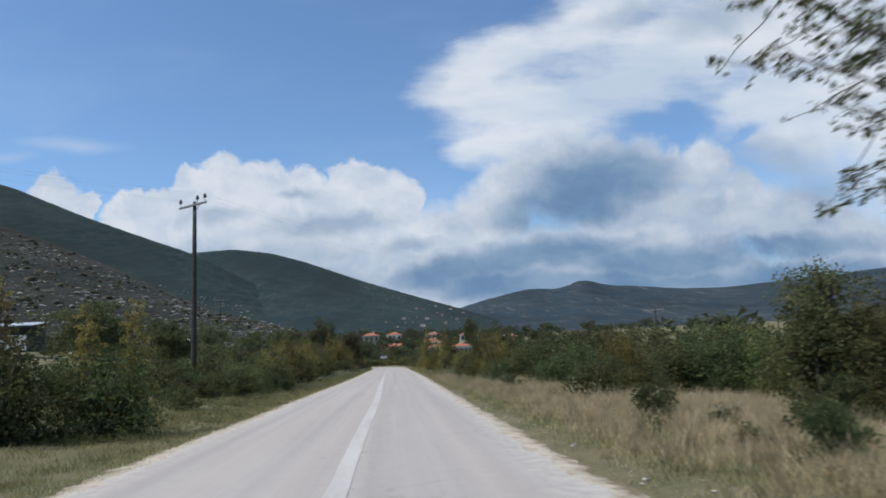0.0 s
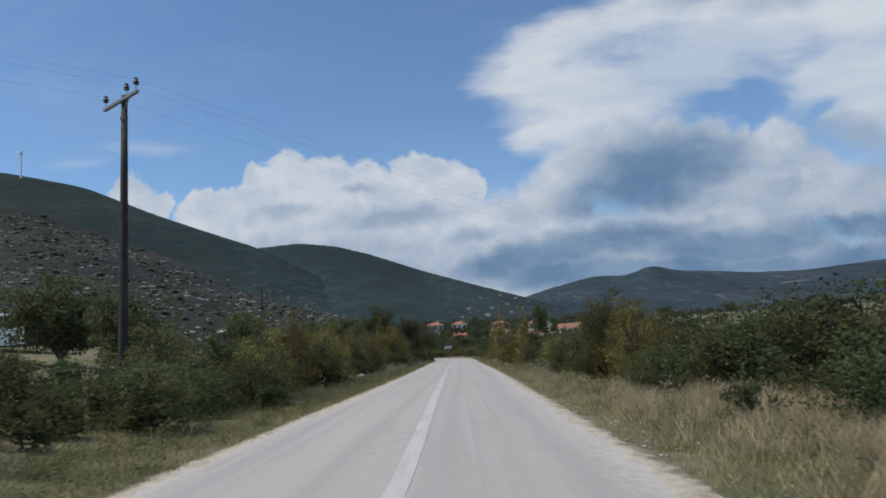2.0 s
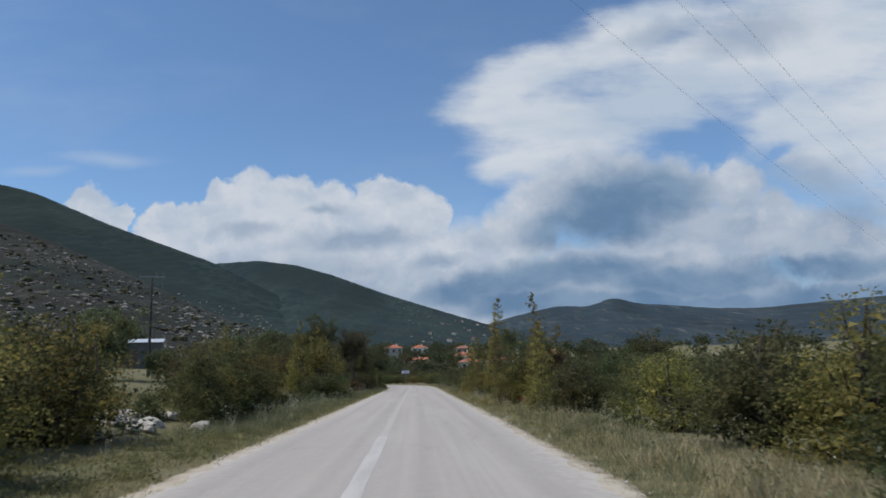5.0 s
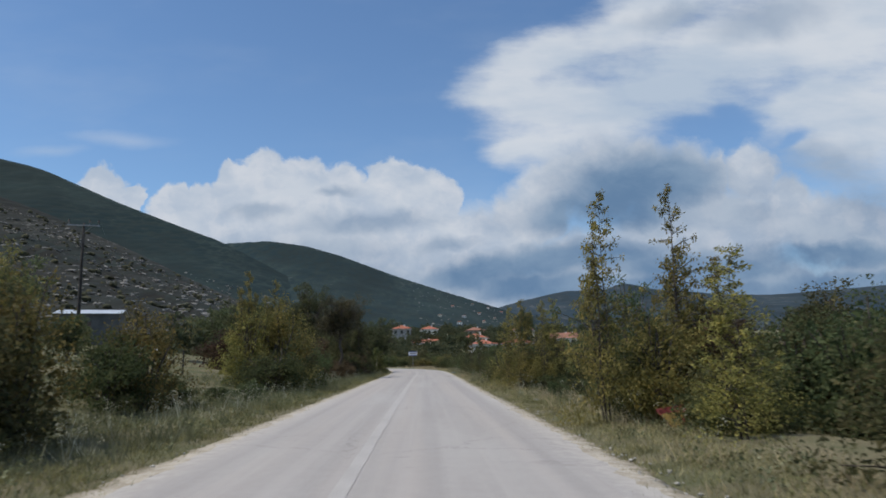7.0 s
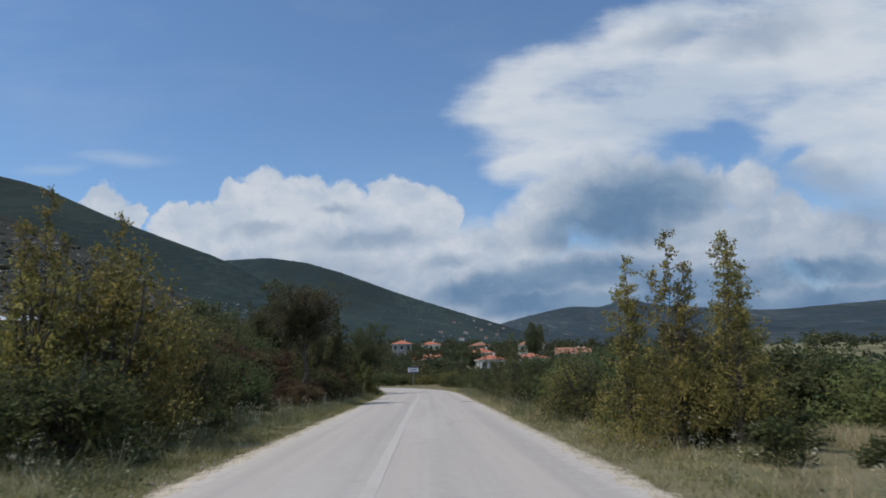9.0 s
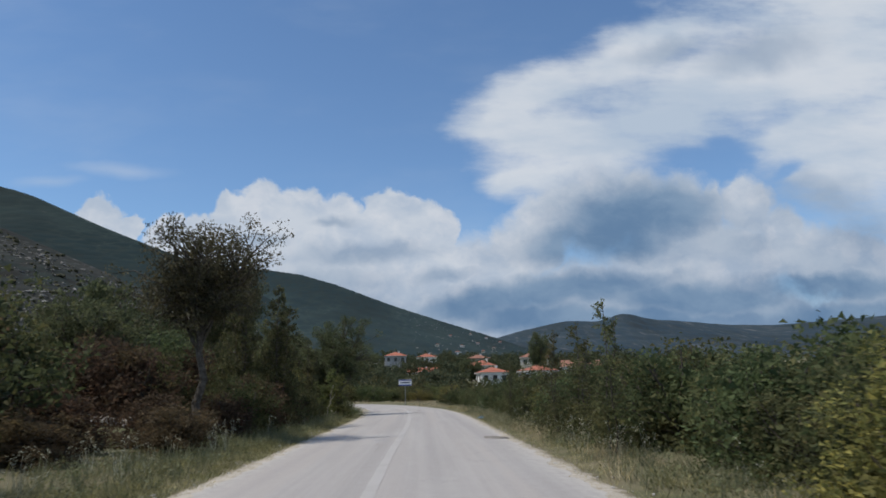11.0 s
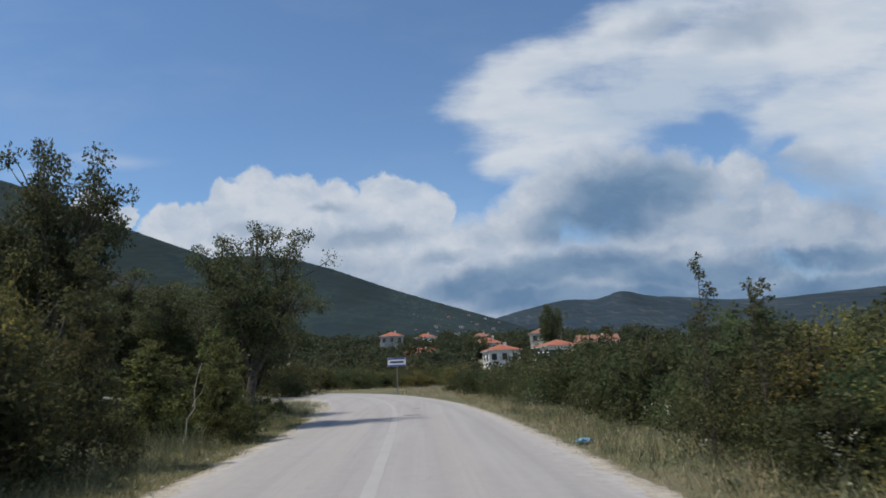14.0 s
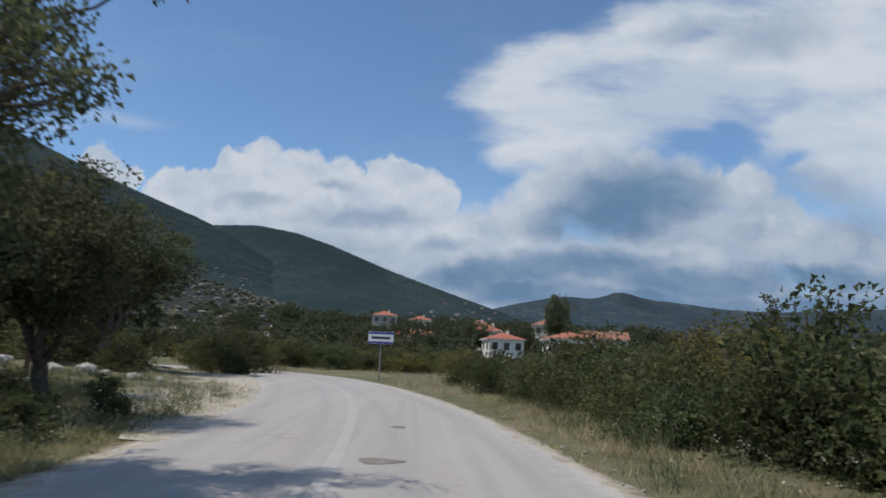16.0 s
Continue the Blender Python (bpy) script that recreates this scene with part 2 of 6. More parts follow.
def asphalt(n):
    at = coords(n)
    uv = n.add("ShaderNodeSeparateXYZ", {0: n.add("ShaderNodeUVMap").outputs[0]}).outputs[0]
    stones = n.add("ShaderNodeTexVoronoi", {"Vector": at, "Scale": 95.0}).outputs["Distance"]
    fine, mid, big = n.noise(at, 240.0, 2.0), n.noise(at, 5.0, 6.0, 0.65), n.noise(n.vmath("MULTIPLY", at, (1, 0.12, 1)), 0.7, 5.0)
    col = n.mix(n.step(mid, 0.2, 0.8), (0.258, 0.236, 0.220), (0.302, 0.278, 0.261))
    col = n.mix(n.math("MULTIPLY", n.step(big, 0.45, 0.7), 0.55), col, (0.37, 0.35, 0.33))
    along = n.noise(n.vmath("MULTIPLY", at, (4.5, 0.05, 1)), 1.0, 4.0, 0.6)
    col = n.mix(n.math("MULTIPLY", n.step(along, 0.40, 0.68), 0.40), col, (0.385, 0.352, 0.335))
    lane = n.noise(n.vmath("MULTIPLY", at, (1.25, 0.018, 1)), 1.0, 3.0, 0.5)
    col = n.mix(n.math("MULTIPLY", n.step(lane, 0.46, 0.62), 0.45), col, (0.365, 0.318, 0.285))
    # wheel tracks, polished darker, and dusty pale edges
    track = n.math("ABSOLUTE", n.math("SUBTRACT", n.math("ABSOLUTE", n.math("SUBTRACT", n.math("ABSOLUTE", uv), 1.35)), 0.72))
    col = n.mix(n.math("MULTIPLY", n.step(n.math("ADD", track, n.math("MULTIPLY", mid, 0.3)), 0.42, 0.12), 0.32), col, (0.20, 0.188, 0.18))
    edge = n.math("ADD", n.math("ABSOLUTE", uv), n.math("MULTIPLY", n.math("SUBTRACT", mid, 0.5), 1.6))
    col = n.mix(n.math("MULTIPLY", n.step(edge, 2.35, 2.85), 0.7), col, (0.45, 0.42, 0.38))
    col = n.mix(n.math("MULTIPLY", n.step(stones, 0.1, 0.5), 0.30), col, (0.47, 0.44, 0.41))
    # tar seams and small holes
    crack = n.add("ShaderNodeTexVoronoi", {"Vector": n.vmath("ADD", at, n.vmath("SCALE", n.noise(at, 1.5, 4.0, 0.6, "Color"), 0.8)), "Scale": 0.42},
                  feature="DISTANCE_TO_EDGE").outputs["Distance"]
    few = n.step(n.noise(at, 0.23, 2.0), 0.50, 0.62)
    col = n.mix(n.math("MULTIPLY", n.math("MULTIPLY", n.step(crack, 0.012, 0.003), few), 0.28), col, (0.12, 0.11, 0.105))
    spots = n.step(n.noise(at, 3.1, 2.0), 0.70, 0.76)
    col = n.mix(n.math("MULTIPLY", spots, 0.4), col, (0.2, 0.185, 0.175))
    return solid(n, col, 0.88, 0.0, n.math("ADD", stones, fine), 0.18, 0.005)


def paint(n):
    at = coords(n)
    worn = n.math("ADD", n.math("MULTIPLY", n.noise(n.vmath("MULTIPLY", at, (1.0, 0.15, 1.0)), 3.0, 5.0, 0.7), 0.6), n.math("MULTIPLY", n.noise(at, 60.0, 3.0), 0.5))
    col = n.mix(n.step(worn, 0.48, 0.66), (0.475, 0.455, 0.435), (0.375, 0.353, 0.333))
    return solid(n, col, 0.7, 0.0, worn, 0.2, 0.004)


def paint_old(n):
    at = coords(n)
    worn = n.math("ADD", n.math("MULTIPLY", n.noise(at, 1.1, 5.0, 0.7), 0.6), n.math("MULTIPLY", n.noise(at, 60.0, 3.0), 0.5))
    col = n.mix(n.step(worn, 0.44, 0.78), (0.405, 0.38, 0.357), (0.335, 0.311, 0.292))
    return solid(n, col, 0.8, 0.0, worn, 0.2, 0.004)


def gravel(n):
    at = coords(n)
    v = n.add("ShaderNodeTexVoronoi", {"Vector": at, "Scale": 34.0})
    col = n.mix(n.step(n.noise(at, 2.4, 6.0, 0.65), 0.36, 0.66), (0.46, 0.40, 0.32), (0.28, 0.235, 0.17))
    col = n.mix(n.math("MULTIPLY", n.add("ShaderNodeSeparateXYZ", {0: v.outputs["Color"]}).outputs[0], 0.5), col, (0.56, 0.53, 0.48))
    off = n.math("ABSOLUTE", n.add("ShaderNodeSeparateXYZ", {0: n.add("ShaderNodeUVMap").outputs[0]}).outputs[0])
    off = n.math("ADD", off, n.math("MULTIPLY", n.math("SUBTRACT", n.noise(at, 3.0, 6.0, 0.7), 0.5), 1.1))
    dirt = n.mix(n.noise(at, 14.0, 4.0), (0.13, 0.11, 0.07), (0.22, 0.19, 0.125))
    col = n.mix(n.step(off, 2.85, 3.2), col, dirt)
    return solid(n, col, 0.95, 0.0, v.outputs["Distance"], 0.8, 0.02)


def earth(n):
    at = coords(n)
    big, mid, fine = n.noise(at, 0.09, 5.0, 0.6), n.noise(at, 0.9, 6.0, 0.65), n.noise(at, 22.0, 4.0, 0.6)
    col = n.mix(n.step(mid, 0.34, 0.68), (0.165, 0.145, 0.09), (0.082, 0.090, 0.044))
    col = n.mix(n.math("MULTIPLY", n.step(big, 0.42, 0.62), 0.6), col, (0.20, 0.172, 0.108))
    col = n.mix(n.math("MULTIPLY", n.step(n.noise(at, 0.33, 5.0, 0.65), 0.47, 0.60), 0.55), col, (0.080, 0.095, 0.042))
    col = n.mix(n.math("MULTIPLY", n.step(fine, 0.45, 0.7), 0.45), col, (0.28, 0.25, 0.16))
    col = n.mix(n.math("MULTIPLY", n.step(n.noise(at, 6.0, 3.0), 0.6, 0.72), 0.5), col, (0.10, 0.085, 0.05))
    return solid(n, col, 0.95, 0.0, fine, 0.9, 0.05)


def hill_cover(name, soil, scrub, scale, share, rock=(0.42, 0.40, 0.37), rocks=0.62, deep=0.22):
    """Scrub-covered limestone: round dark bushes in a lighter ground, with pale outcrops."""

    def make(n):
        at = coords(n, (1.0, deep, deep * 2.3))
        bent = n.vmath("ADD", at, n.vmath("SCALE", n.noise(at, scale * 0.6, 3.0, 0.6, "Color"), 0.8 / scale))
        v = n.add("ShaderNodeTexVoronoi", {"Vector": bent, "Scale": scale}).outputs["Distance"]
        v2 = n.add("ShaderNodeTexVoronoi", {"Vector": bent, "Scale": scale * 2.3}).outputs["Distance"]
        big = n.noise(at, scale * 0.07, 5.0, 0.6)
        ground = n.mix(n.step(n.noise(at, scale * 1.7, 5.0, 0.7), rocks - 0.06, rocks + 0.08), soil, rock)
        ground = n.mix(n.step(n.noise(at, scale * 0.12, 4.0, 0.6), 0.35, 0.65), ground, tuple(c * 0.55 for c in soil))
        bushes = n.math("MAXIMUM", n.step(v, share + 0.10, share - 0.08), n.math("MULTIPLY", n.step(v2, share + 0.05, share - 0.1), 0.8))
        bushes = n.math("MULTIPLY", bushes, n.math("ADD", 0.35, n.math("MULTIPLY", n.step(big, 0.62, 0.42), 0.65)), True)
        tone = n.mix(n.noise(at, scale * 0.4, 4.0), scrub, tuple(c * 1.7 for c in scrub))
        col = n.mix(bushes, ground, tone)
        return solid(n, col, 0.95, 0.0, n.math("MULTIPLY", v, -1.0), 0.8, 1.2)

    return material(name, make)


M = {
    "asphalt": material("worn_asphalt", asphalt),
    "paint": material("worn_road_paint", paint),
    "paint_old": material("faded_road_paint", paint_old),
    "gravel": material("limestone_gravel", gravel),
    "earth": material("dry_earth", earth),
    "rocky": hill_cover("rocky_scrub", (0.040, 0.039, 0.032), (0.020, 0.025, 0.021), 0.16, 0.50, (0.17, 0.162, 0.15), 0.60),
    # scrub tones taken darker: cloud shadow over the ridges is part of the colour
    "forest": hill_cover("shade_toned_hill_forest", (0.030, 0.046, 0.041), (0.010, 0.020, 0.020), 0.075, 0.46, (0.09, 0.09, 0.08), 0.64),
    "forest_far": hill_cover("shade_toned_far_forest", (0.031, 0.047, 0.043), (0.010, 0.021, 0.023), 0.06, 0.46, (0.11, 0.11, 0.10), 0.64),
    # bluish base: the haze of distance is put into the colour
    "mountain": hill_cover("haze_toned_mountain_scrub", (0.036, 0.050, 0.057), (0.017, 0.029, 0.039), 0.030, 0.46, (0.115, 0.12, 0.122), 0.57, 0.11),
    "shrub_far": leafy("hillside_shrub", [(0.0, (0.050, 0.056, 0.036)), (0.6, (0.078, 0.080, 0.050)), (1.0, (0.125, 0.112, 0.072))], 0.9, 0.25),
    "rock_far": plain("hillside_limestone", (0.15, 0.142, 0.13), (0.32, 0.305, 0.28), 0.4, 0.95, 0.0, 0.5, 0.05, 3.0),
    "bark": plain("grey_bark", (0.05, 0.042, 0.034), (0.14, 0.122, 0.10), 8.0, 0.9, 0.0, 0.7, 0.03, 40.0),
    "twig": plain("dry_twig", (0.22, 0.19, 0.155), (0.42, 0.38, 0.32), 8.0, 0.9),
    "pole": plain("dark_pole_wood", (0.018, 0.016, 0.015), (0.045, 0.039, 0.034), 3.0, 0.85, 0.0, 0.5, 0.02, 30.0),
    "iron": plain("dull_galvanised_iron", (0.20, 0.20, 0.20), (0.33, 0.33, 0.33), 8.0, 0.55, 0.8),
    "rust": plain("rusty_iron", (0.13, 0.065, 0.04), (0.24, 0.14, 0.09), 9.0, 0.8, 0.3),
    "glaze": plain("brown_porcelain", (0.03, 0.02, 0.018), (0.055, 0.035, 0.03), 8.0, 0.5),
    "cable": plain("bare_cable", (0.13, 0.13, 0.135), (0.20, 0.20, 0.205), 8.0, 0.6, 0.2),
    "stone": plain("limestone", (0.28, 0.26, 0.23), (0.52, 0.50, 0.46), 3.0, 0.95, 0.0, 0.8, 0.03, 25.0),
    "plaster": plain("white_plaster", (0.62, 0.61, 0.58), (0.78, 0.77, 0.74), 0.6, 0.9, 0.0, 0.3, 0.02, 12.0),
    "plaster_grey": plain("grey_plaster", (0.30, 0.30, 0.30), (0.42, 0.42, 0.41), 0.6, 0.9, 0.0, 0.3, 0.02, 12.0),
    "plaster_cream": plain("cream_plaster", (0.50, 0.46, 0.38), (0.64, 0.60, 0.50), 0.6, 0.9, 0.0, 0.3, 0.02, 12.0),
    "rubble": plain("rubble_masonry", (0.22, 0.20, 0.17), (0.46, 0.43, 0.38), 1.6, 0.95, 0.0, 0.8, 0.06, 5.0),
    "tiles": plain("terracotta_tiles", (0.28, 0.085, 0.050), (0.40, 0.145, 0.085), 0.9, 0.85, 0.0, 0.6, 0.05, 5.0),
    "tiles_old": plain("old_terracotta_tiles", (0.21, 0.105, 0.075), (0.31, 0.165, 0.12), 0.9, 0.9, 0.0, 0.6, 0.05, 5.0),
    "wood": plain("dark_painted_wood", (0.06, 0.04, 0.03), (0.11, 0.08, 0.06), 4.0, 0.7),
    "glass": plain("dark_window_glass", (0.02, 0.025, 0.03), (0.03, 0.035, 0.04), 4.0, 0.12),
    "sheet": plain("corrugated_sheet", (0.50, 0.52, 0.54), (0.66, 0.68, 0.70), 1.2, 0.45, 0.4, 0.3, 0.01, 14.0),
    "grey_sheet": plain("grey_wall_sheet", (0.058, 0.064, 0.068), (0.095, 0.10, 0.105), 1.2, 0.7, 0.0, 0.3, 0.02, 8.0),
    "white": plain("white_enamel", (0.68, 0.68, 0.69), (0.78, 0.78, 0.78), 3.0, 0.45),
    "blue": plain("blue_enamel", (0.025, 0.045, 0.22), (0.035, 0.06, 0.27), 3.0, 0.45),
    "ink": plain("dark_lettering", (0.02, 0.025, 0.06), (0.03, 0.035, 0.08), 3.0, 0.5),
    "red": plain("faded_red_enamel", (0.16, 0.03, 0.03), (0.28, 0.06, 0.05), 6.0, 0.5),
    "yellow": plain("faded_yellow_enamel", (0.26, 0.17, 0.05), (0.40, 0.27, 0.08), 6.0, 0.55),
    "bag_blue": plain("blue_plastic", (0.14, 0.30, 0.44), (0.22, 0.40, 0.54), 9.0, 0.3),
    "bag_white": plain("white_plastic", (0.6, 0.6, 0.6), (0.75, 0.75, 0.75), 9.0, 0.35),
    "patch": plain("dark_patch", (0.17, 0.15, 0.13), (0.27, 0.245, 0.22), 6.0, 0.95, 0.0, 0.6, 0.01, 60.0),
    "leaf_oak": leafy("oak_leaves", [(0.0, (0.042, 0.061, 0.028)), (0.5, (0.078, 0.103, 0.042)), (0.85, (0.117, 0.137, 0.058)), (1.0, (0.176, 0.163, 0.067))]),
    "leaf_mix": leafy("olive_green_leaves", [(0.0, (0.056, 0.070, 0.031)), (0.5, (0.102, 0.115, 0.050)), (0.85, (0.157, 0.144, 0.062)), (1.0, (0.250, 0.176, 0.067))]),
    "leaf_lime": leafy("light_green_leaves", [(0.0, (0.086, 0.109, 0.038)), (0.5, (0.140, 0.166, 0.056)), (1.0, (0.225, 0.230, 0.081))]),
    "leaf_amber": leafy("amber_leaves", [(0.0, (0.113, 0.121, 0.041)), (0.4, (0.211, 0.194, 0.058)), (0.75, (0.324, 0.265, 0.076)), (1.0, (0.464, 0.362, 0.108))], 0.6, 0.5, 0.25),
    "leaf_umber": leafy("umber_tree_leaves", [(0.0, (0.048, 0.048, 0.030)), (0.5, (0.088, 0.084, 0.048)), (1.0, (0.17, 0.155, 0.090))], 0.6, 0.5),
    "leaf_gold": leafy("yellowing_leaves", [(0.0, (0.090, 0.104, 0.034)), (0.4, (0.175, 0.170, 0.051)), (0.75, (0.281, 0.239, 0.066)), (1.0, (0.392, 0.302, 0.080))], 0.6, 0.5, 0.3),
    "leaf_brown": leafy("rusty_brown_leaves", [(0.0, (0.055, 0.044, 0.029)), (0.5, (0.094, 0.068, 0.044)), (0.85, (0.138, 0.083, 0.046)), (1.0, (0.187, 0.083, 0.044))]),
    "leaf_dark": leafy("dark_tree_leaves", [(0.0, (0.054, 0.068, 0.036)), (0.5, (0.101, 0.122, 0.058)), (1.0, (0.176, 0.184, 0.090))], 0.6, 0.5, 0.3),
    # extra blue in the leaf tones stands for haze over the village
    "leaf_far": leafy("haze_toned_village_leaves", [(0.0, (0.046, 0.064, 0.038)), (0.5, (0.076, 0.100, 0.055)), (1.0, (0.125, 0.142, 0.078))]),
    "straw": leafy("dry_grass", [(0.0, (0.312, 0.260, 0.140)), (0.5, (0.509, 0.436, 0.260)), (1.0, (0.706, 0.634, 0.426))], 0.7, 0.45, 0.0),
    "grass": leafy("green_grass", [(0.0, (0.107, 0.112, 0.044)), (0.5, (0.179, 0.172, 0.072)), (1.0, (0.353, 0.306, 0.158))], 0.7, 0.42),
    "herb": leafy("olive_herbs", [(0.0, (0.086, 0.096, 0.043)), (0.5, (0.142, 0.144, 0.066)), (0.9, (0.228, 0.204, 0.102)), (1.0, (0.360, 0.312, 0.180))], 0.8, 0.35),
    "tan": leafy("dry_brown_grass", [(0.0, (0.190, 0.167, 0.081)), (0.5, (0.305, 0.270, 0.144)), (1.0, (0.483, 0.431, 0.259))], 0.8, 0.4, 0.0),
    "seed": leafy("pale_seed_heads", [(0.0, (0.24, 0.23, 0.16)), (0.5, (0.38, 0.365, 0.28)), (1.0, (0.58, 0.56, 0.48))], 0.9, 0.35, 0.0),
    "weed": leafy("grey_green_weeds", [(0.0, (0.105, 0.125, 0.062)), (0.6, (0.185, 0.20, 0.115)), (0.9, (0.32, 0.32, 0.22)), (1.0, (0.52, 0.51, 0.42))], 0.8, 0.25, 0.25),
}

# ---- mesh helpers -------------------------------------------------------


def mesh_of(name, verts, faces, mats, smooth=False, uv=None):
    me = bpy.data.meshes.new(name)
    me.from_pydata([tuple(v) for v in np.asarray(verts, float)], [], [tuple(int(i) for i in f) for f in faces])
    for m in mats if isinstance(mats, (list, tuple)) else [mats]:
        me.materials.append(m)
    if smooth:
        me.polygons.foreach_set("use_smooth", [True] * len(me.polygons))
    if uv is not None:
        layer = me.uv_layers.new(name="UVMap")
        loops = np.zeros(len(me.loops), int)
        me.loops.foreach_get("vertex_index", loops)
        layer.data.foreach_set("uv", np.asarray(uv, float)[loops].ravel())
    me.update()
    return me


def quads_mesh(name, verts, mat):
    """A mesh of loose four-cornered leaves: verts is (n, 4, 3)."""
    n = len(verts)
    me = bpy.data.meshes.new(name)
    me.vertices.add(n * 4)
    me.vertices.foreach_set("co", verts.reshape(-1).astype(np.float32))
    me.loops.add(n * 4)
    me.loops.foreach_set("vertex_index", np.arange(n * 4, dtype=np.int32))
    me.polygons.add(n)
    me.polygons.foreach_set("loop_start", np.arange(0, n * 4, 4, dtype=np.int32))
    me.polygons.foreach_set("loop_total", np.full(n, 4, np.int32))
    me.materials.append(mat)
    me.update(calc_edges=True)
    return me


def tris_mesh(name, verts, mat):
    n = len(verts)
    me = bpy.data.meshes.new(name)
    me.vertices.add(n * 3)
    me.vertices.foreach_set("co", verts.reshape(-1).astype(np.float32))
    me.loops.add(n * 3)
    me.loops.foreach_set("vertex_index", np.arange(n * 3, dtype=np.int32))
    me.polygons.add(n)
    me.polygons.foreach_set("loop_start", np.arange(0, n * 3, 3, dtype=np.int32))
    me.polygons.foreach_set("loop_total", np.full(n, 3, np.int32))
    me.materials.append(mat)
    me.update(calc_edges=True)
    return me


def under(name, data, parent, label="", at=None):
    ob = new(name, data)
    ob.parent = parent
    if at is not None:
        ob.matrix_basis = at
    if label:
        tagged(ob, label)
    return ob


def part(name, bm, mat, parent, label="", at=None):
    me = bpy.data.meshes.new(name)
    bm.to_mesh(me)
    bm.free()
    me.materials.append(mat)
    return under(name, me, parent, label, at)


def thing(name, m, label, category, group="", kind=""):
    ob = new(name)
    ob.empty_display_size = 0.2
    ob.matrix_basis = m
    return tagged(ob, label, category, group, kind)


def box(size, at=(0, 0, 0), bevel=0.0, turn=None):
    bm = bmesh.new()
    m = Matrix.Translation(at) @ (turn or Matrix()) @ Matrix.Diagonal((*size, 1))
    bmesh.ops.create_cube(bm, size=1.0, matrix=m)
    if bevel:
        bmesh.ops.bevel(bm, geom=bm.edges[:], offset=bevel, segments=2, affect="EDGES", profile=0.7)
    return bm


def rod(r0, r1, a, b, sides=10):
    bm = bmesh.new()
    a, b = Vector(a), Vector(b)
    turn = (b - a).to_track_quat("Z", "Y").to_matrix().to_4x4()
    m = Matrix.Translation((a + b) / 2) @ turn
    bmesh.ops.create_cone(bm, cap_ends=True, segments=sides, radius1=r0, radius2=r1, depth=(b - a).length, matrix=m)
    return bm


def tube(points, radii, sides=6):
    """Verts and faces of a tapering limb along points."""
    pts = [Vector(p) for p in points]
    vs, fs = [], []
    for i, p in enumerate(pts):
        d = (pts[min(i + 1, len(pts) - 1)] - pts[max(i - 1, 0)]).normalized()
        x = d.orthogonal().normalized()
        y = d.cross(x)
        for k in range(sides):
            a = 2 * math.pi * k / sides
            vs.append(p + (x * math.cos(a) + y * math.sin(a)) * radii[i])
    for i in range(len(pts) - 1):
        for k in range(sides):
            j = (k + 1) % sides
            fs.append((i * sides + k, i * sides + j, (i + 1) * sides + j, (i + 1) * sides + k))
    return vs, fs


def join(pieces):
    vs, fs = [], []
    for v, f in pieces:
        o = len(vs)
        vs += list(v)
        fs += [tuple(i + o for i in q) for q in f]
    return vs, fs


# ---- the lie of the land --------------------------------------------------
# centre line of the road: x, y
LINE = [(-0.85, -60), (-0.72, -10), (-0.66, 10), (-0.42, 30), (-0.12, 50), (0.02, 65), (0.06, 90), (0.14, 115), (0.05, 130), (-0.55, 141), (-1.75, 150),
        (-3.7, 159), (-6.5, 167), (-10.5, 173), (-17, 177), (-27, 179.6), (-45, 181), (-80, 181)]


def smooth_line(rows, step):
    """Even steps along a rounded line through rows."""
    p = np.array(rows, float)
    seg = np.r_[0, np.cumsum(np.hypot(*np.diff(p, axis=0).T))]
    out = []
    for s in np.arange(0, seg[-1], step):
        i = min(np.searchsorted(seg, s, "right") - 1, len(p) - 2)
        t = (s - seg[i]) / (seg[i + 1] - seg[i])
        a, b, c, d = p[max(i - 1, 0)], p[i], p[i + 1], p[min(i + 2, len(p) - 1)]
        ta = (c - a) * (seg[i + 1] - seg[i]) / max(seg[i + 1] - seg[max(i - 1, 0)], 1e-6)
        tb = (d - b) * (seg[i + 1] - seg[i]) / max(seg[min(i + 2, len(p) - 1)] - seg[i], 1e-6)
        h = t * t * (3 - 2 * t)
        out.append(b * (1 - h) + c * h + ta * (t * (1 - t) ** 2) - tb * (t * t * (1 - t)))
    return np.array(out)


ROAD = smooth_line(LINE, 0.25)
HALF = 2.85


def ease(v, lo, hi):
    t = np.clip((np.asarray(v, float) - lo) / (hi - lo), 0, 1)
    return t * t * (3 - 2 * t)


def road_gap(x, y):
    """Distance from the road's centre line."""
    x, y = np.atleast_1d(x).astype(float), np.atleast_1d(y).astype(float)
    best = np.full(x.shape, 1e9)
    for cx, cy in ROAD[::12]:
        best = np.minimum(best, np.hypot(x - cx, y - cy))
    return best


def wavy(x, y, s):
    return np.sin(x * s + 1.3 * np.sin(y * s * 0.7)) * np.cos(y * s * 1.1 + 0.9 * np.sin(x * s * 0.6))


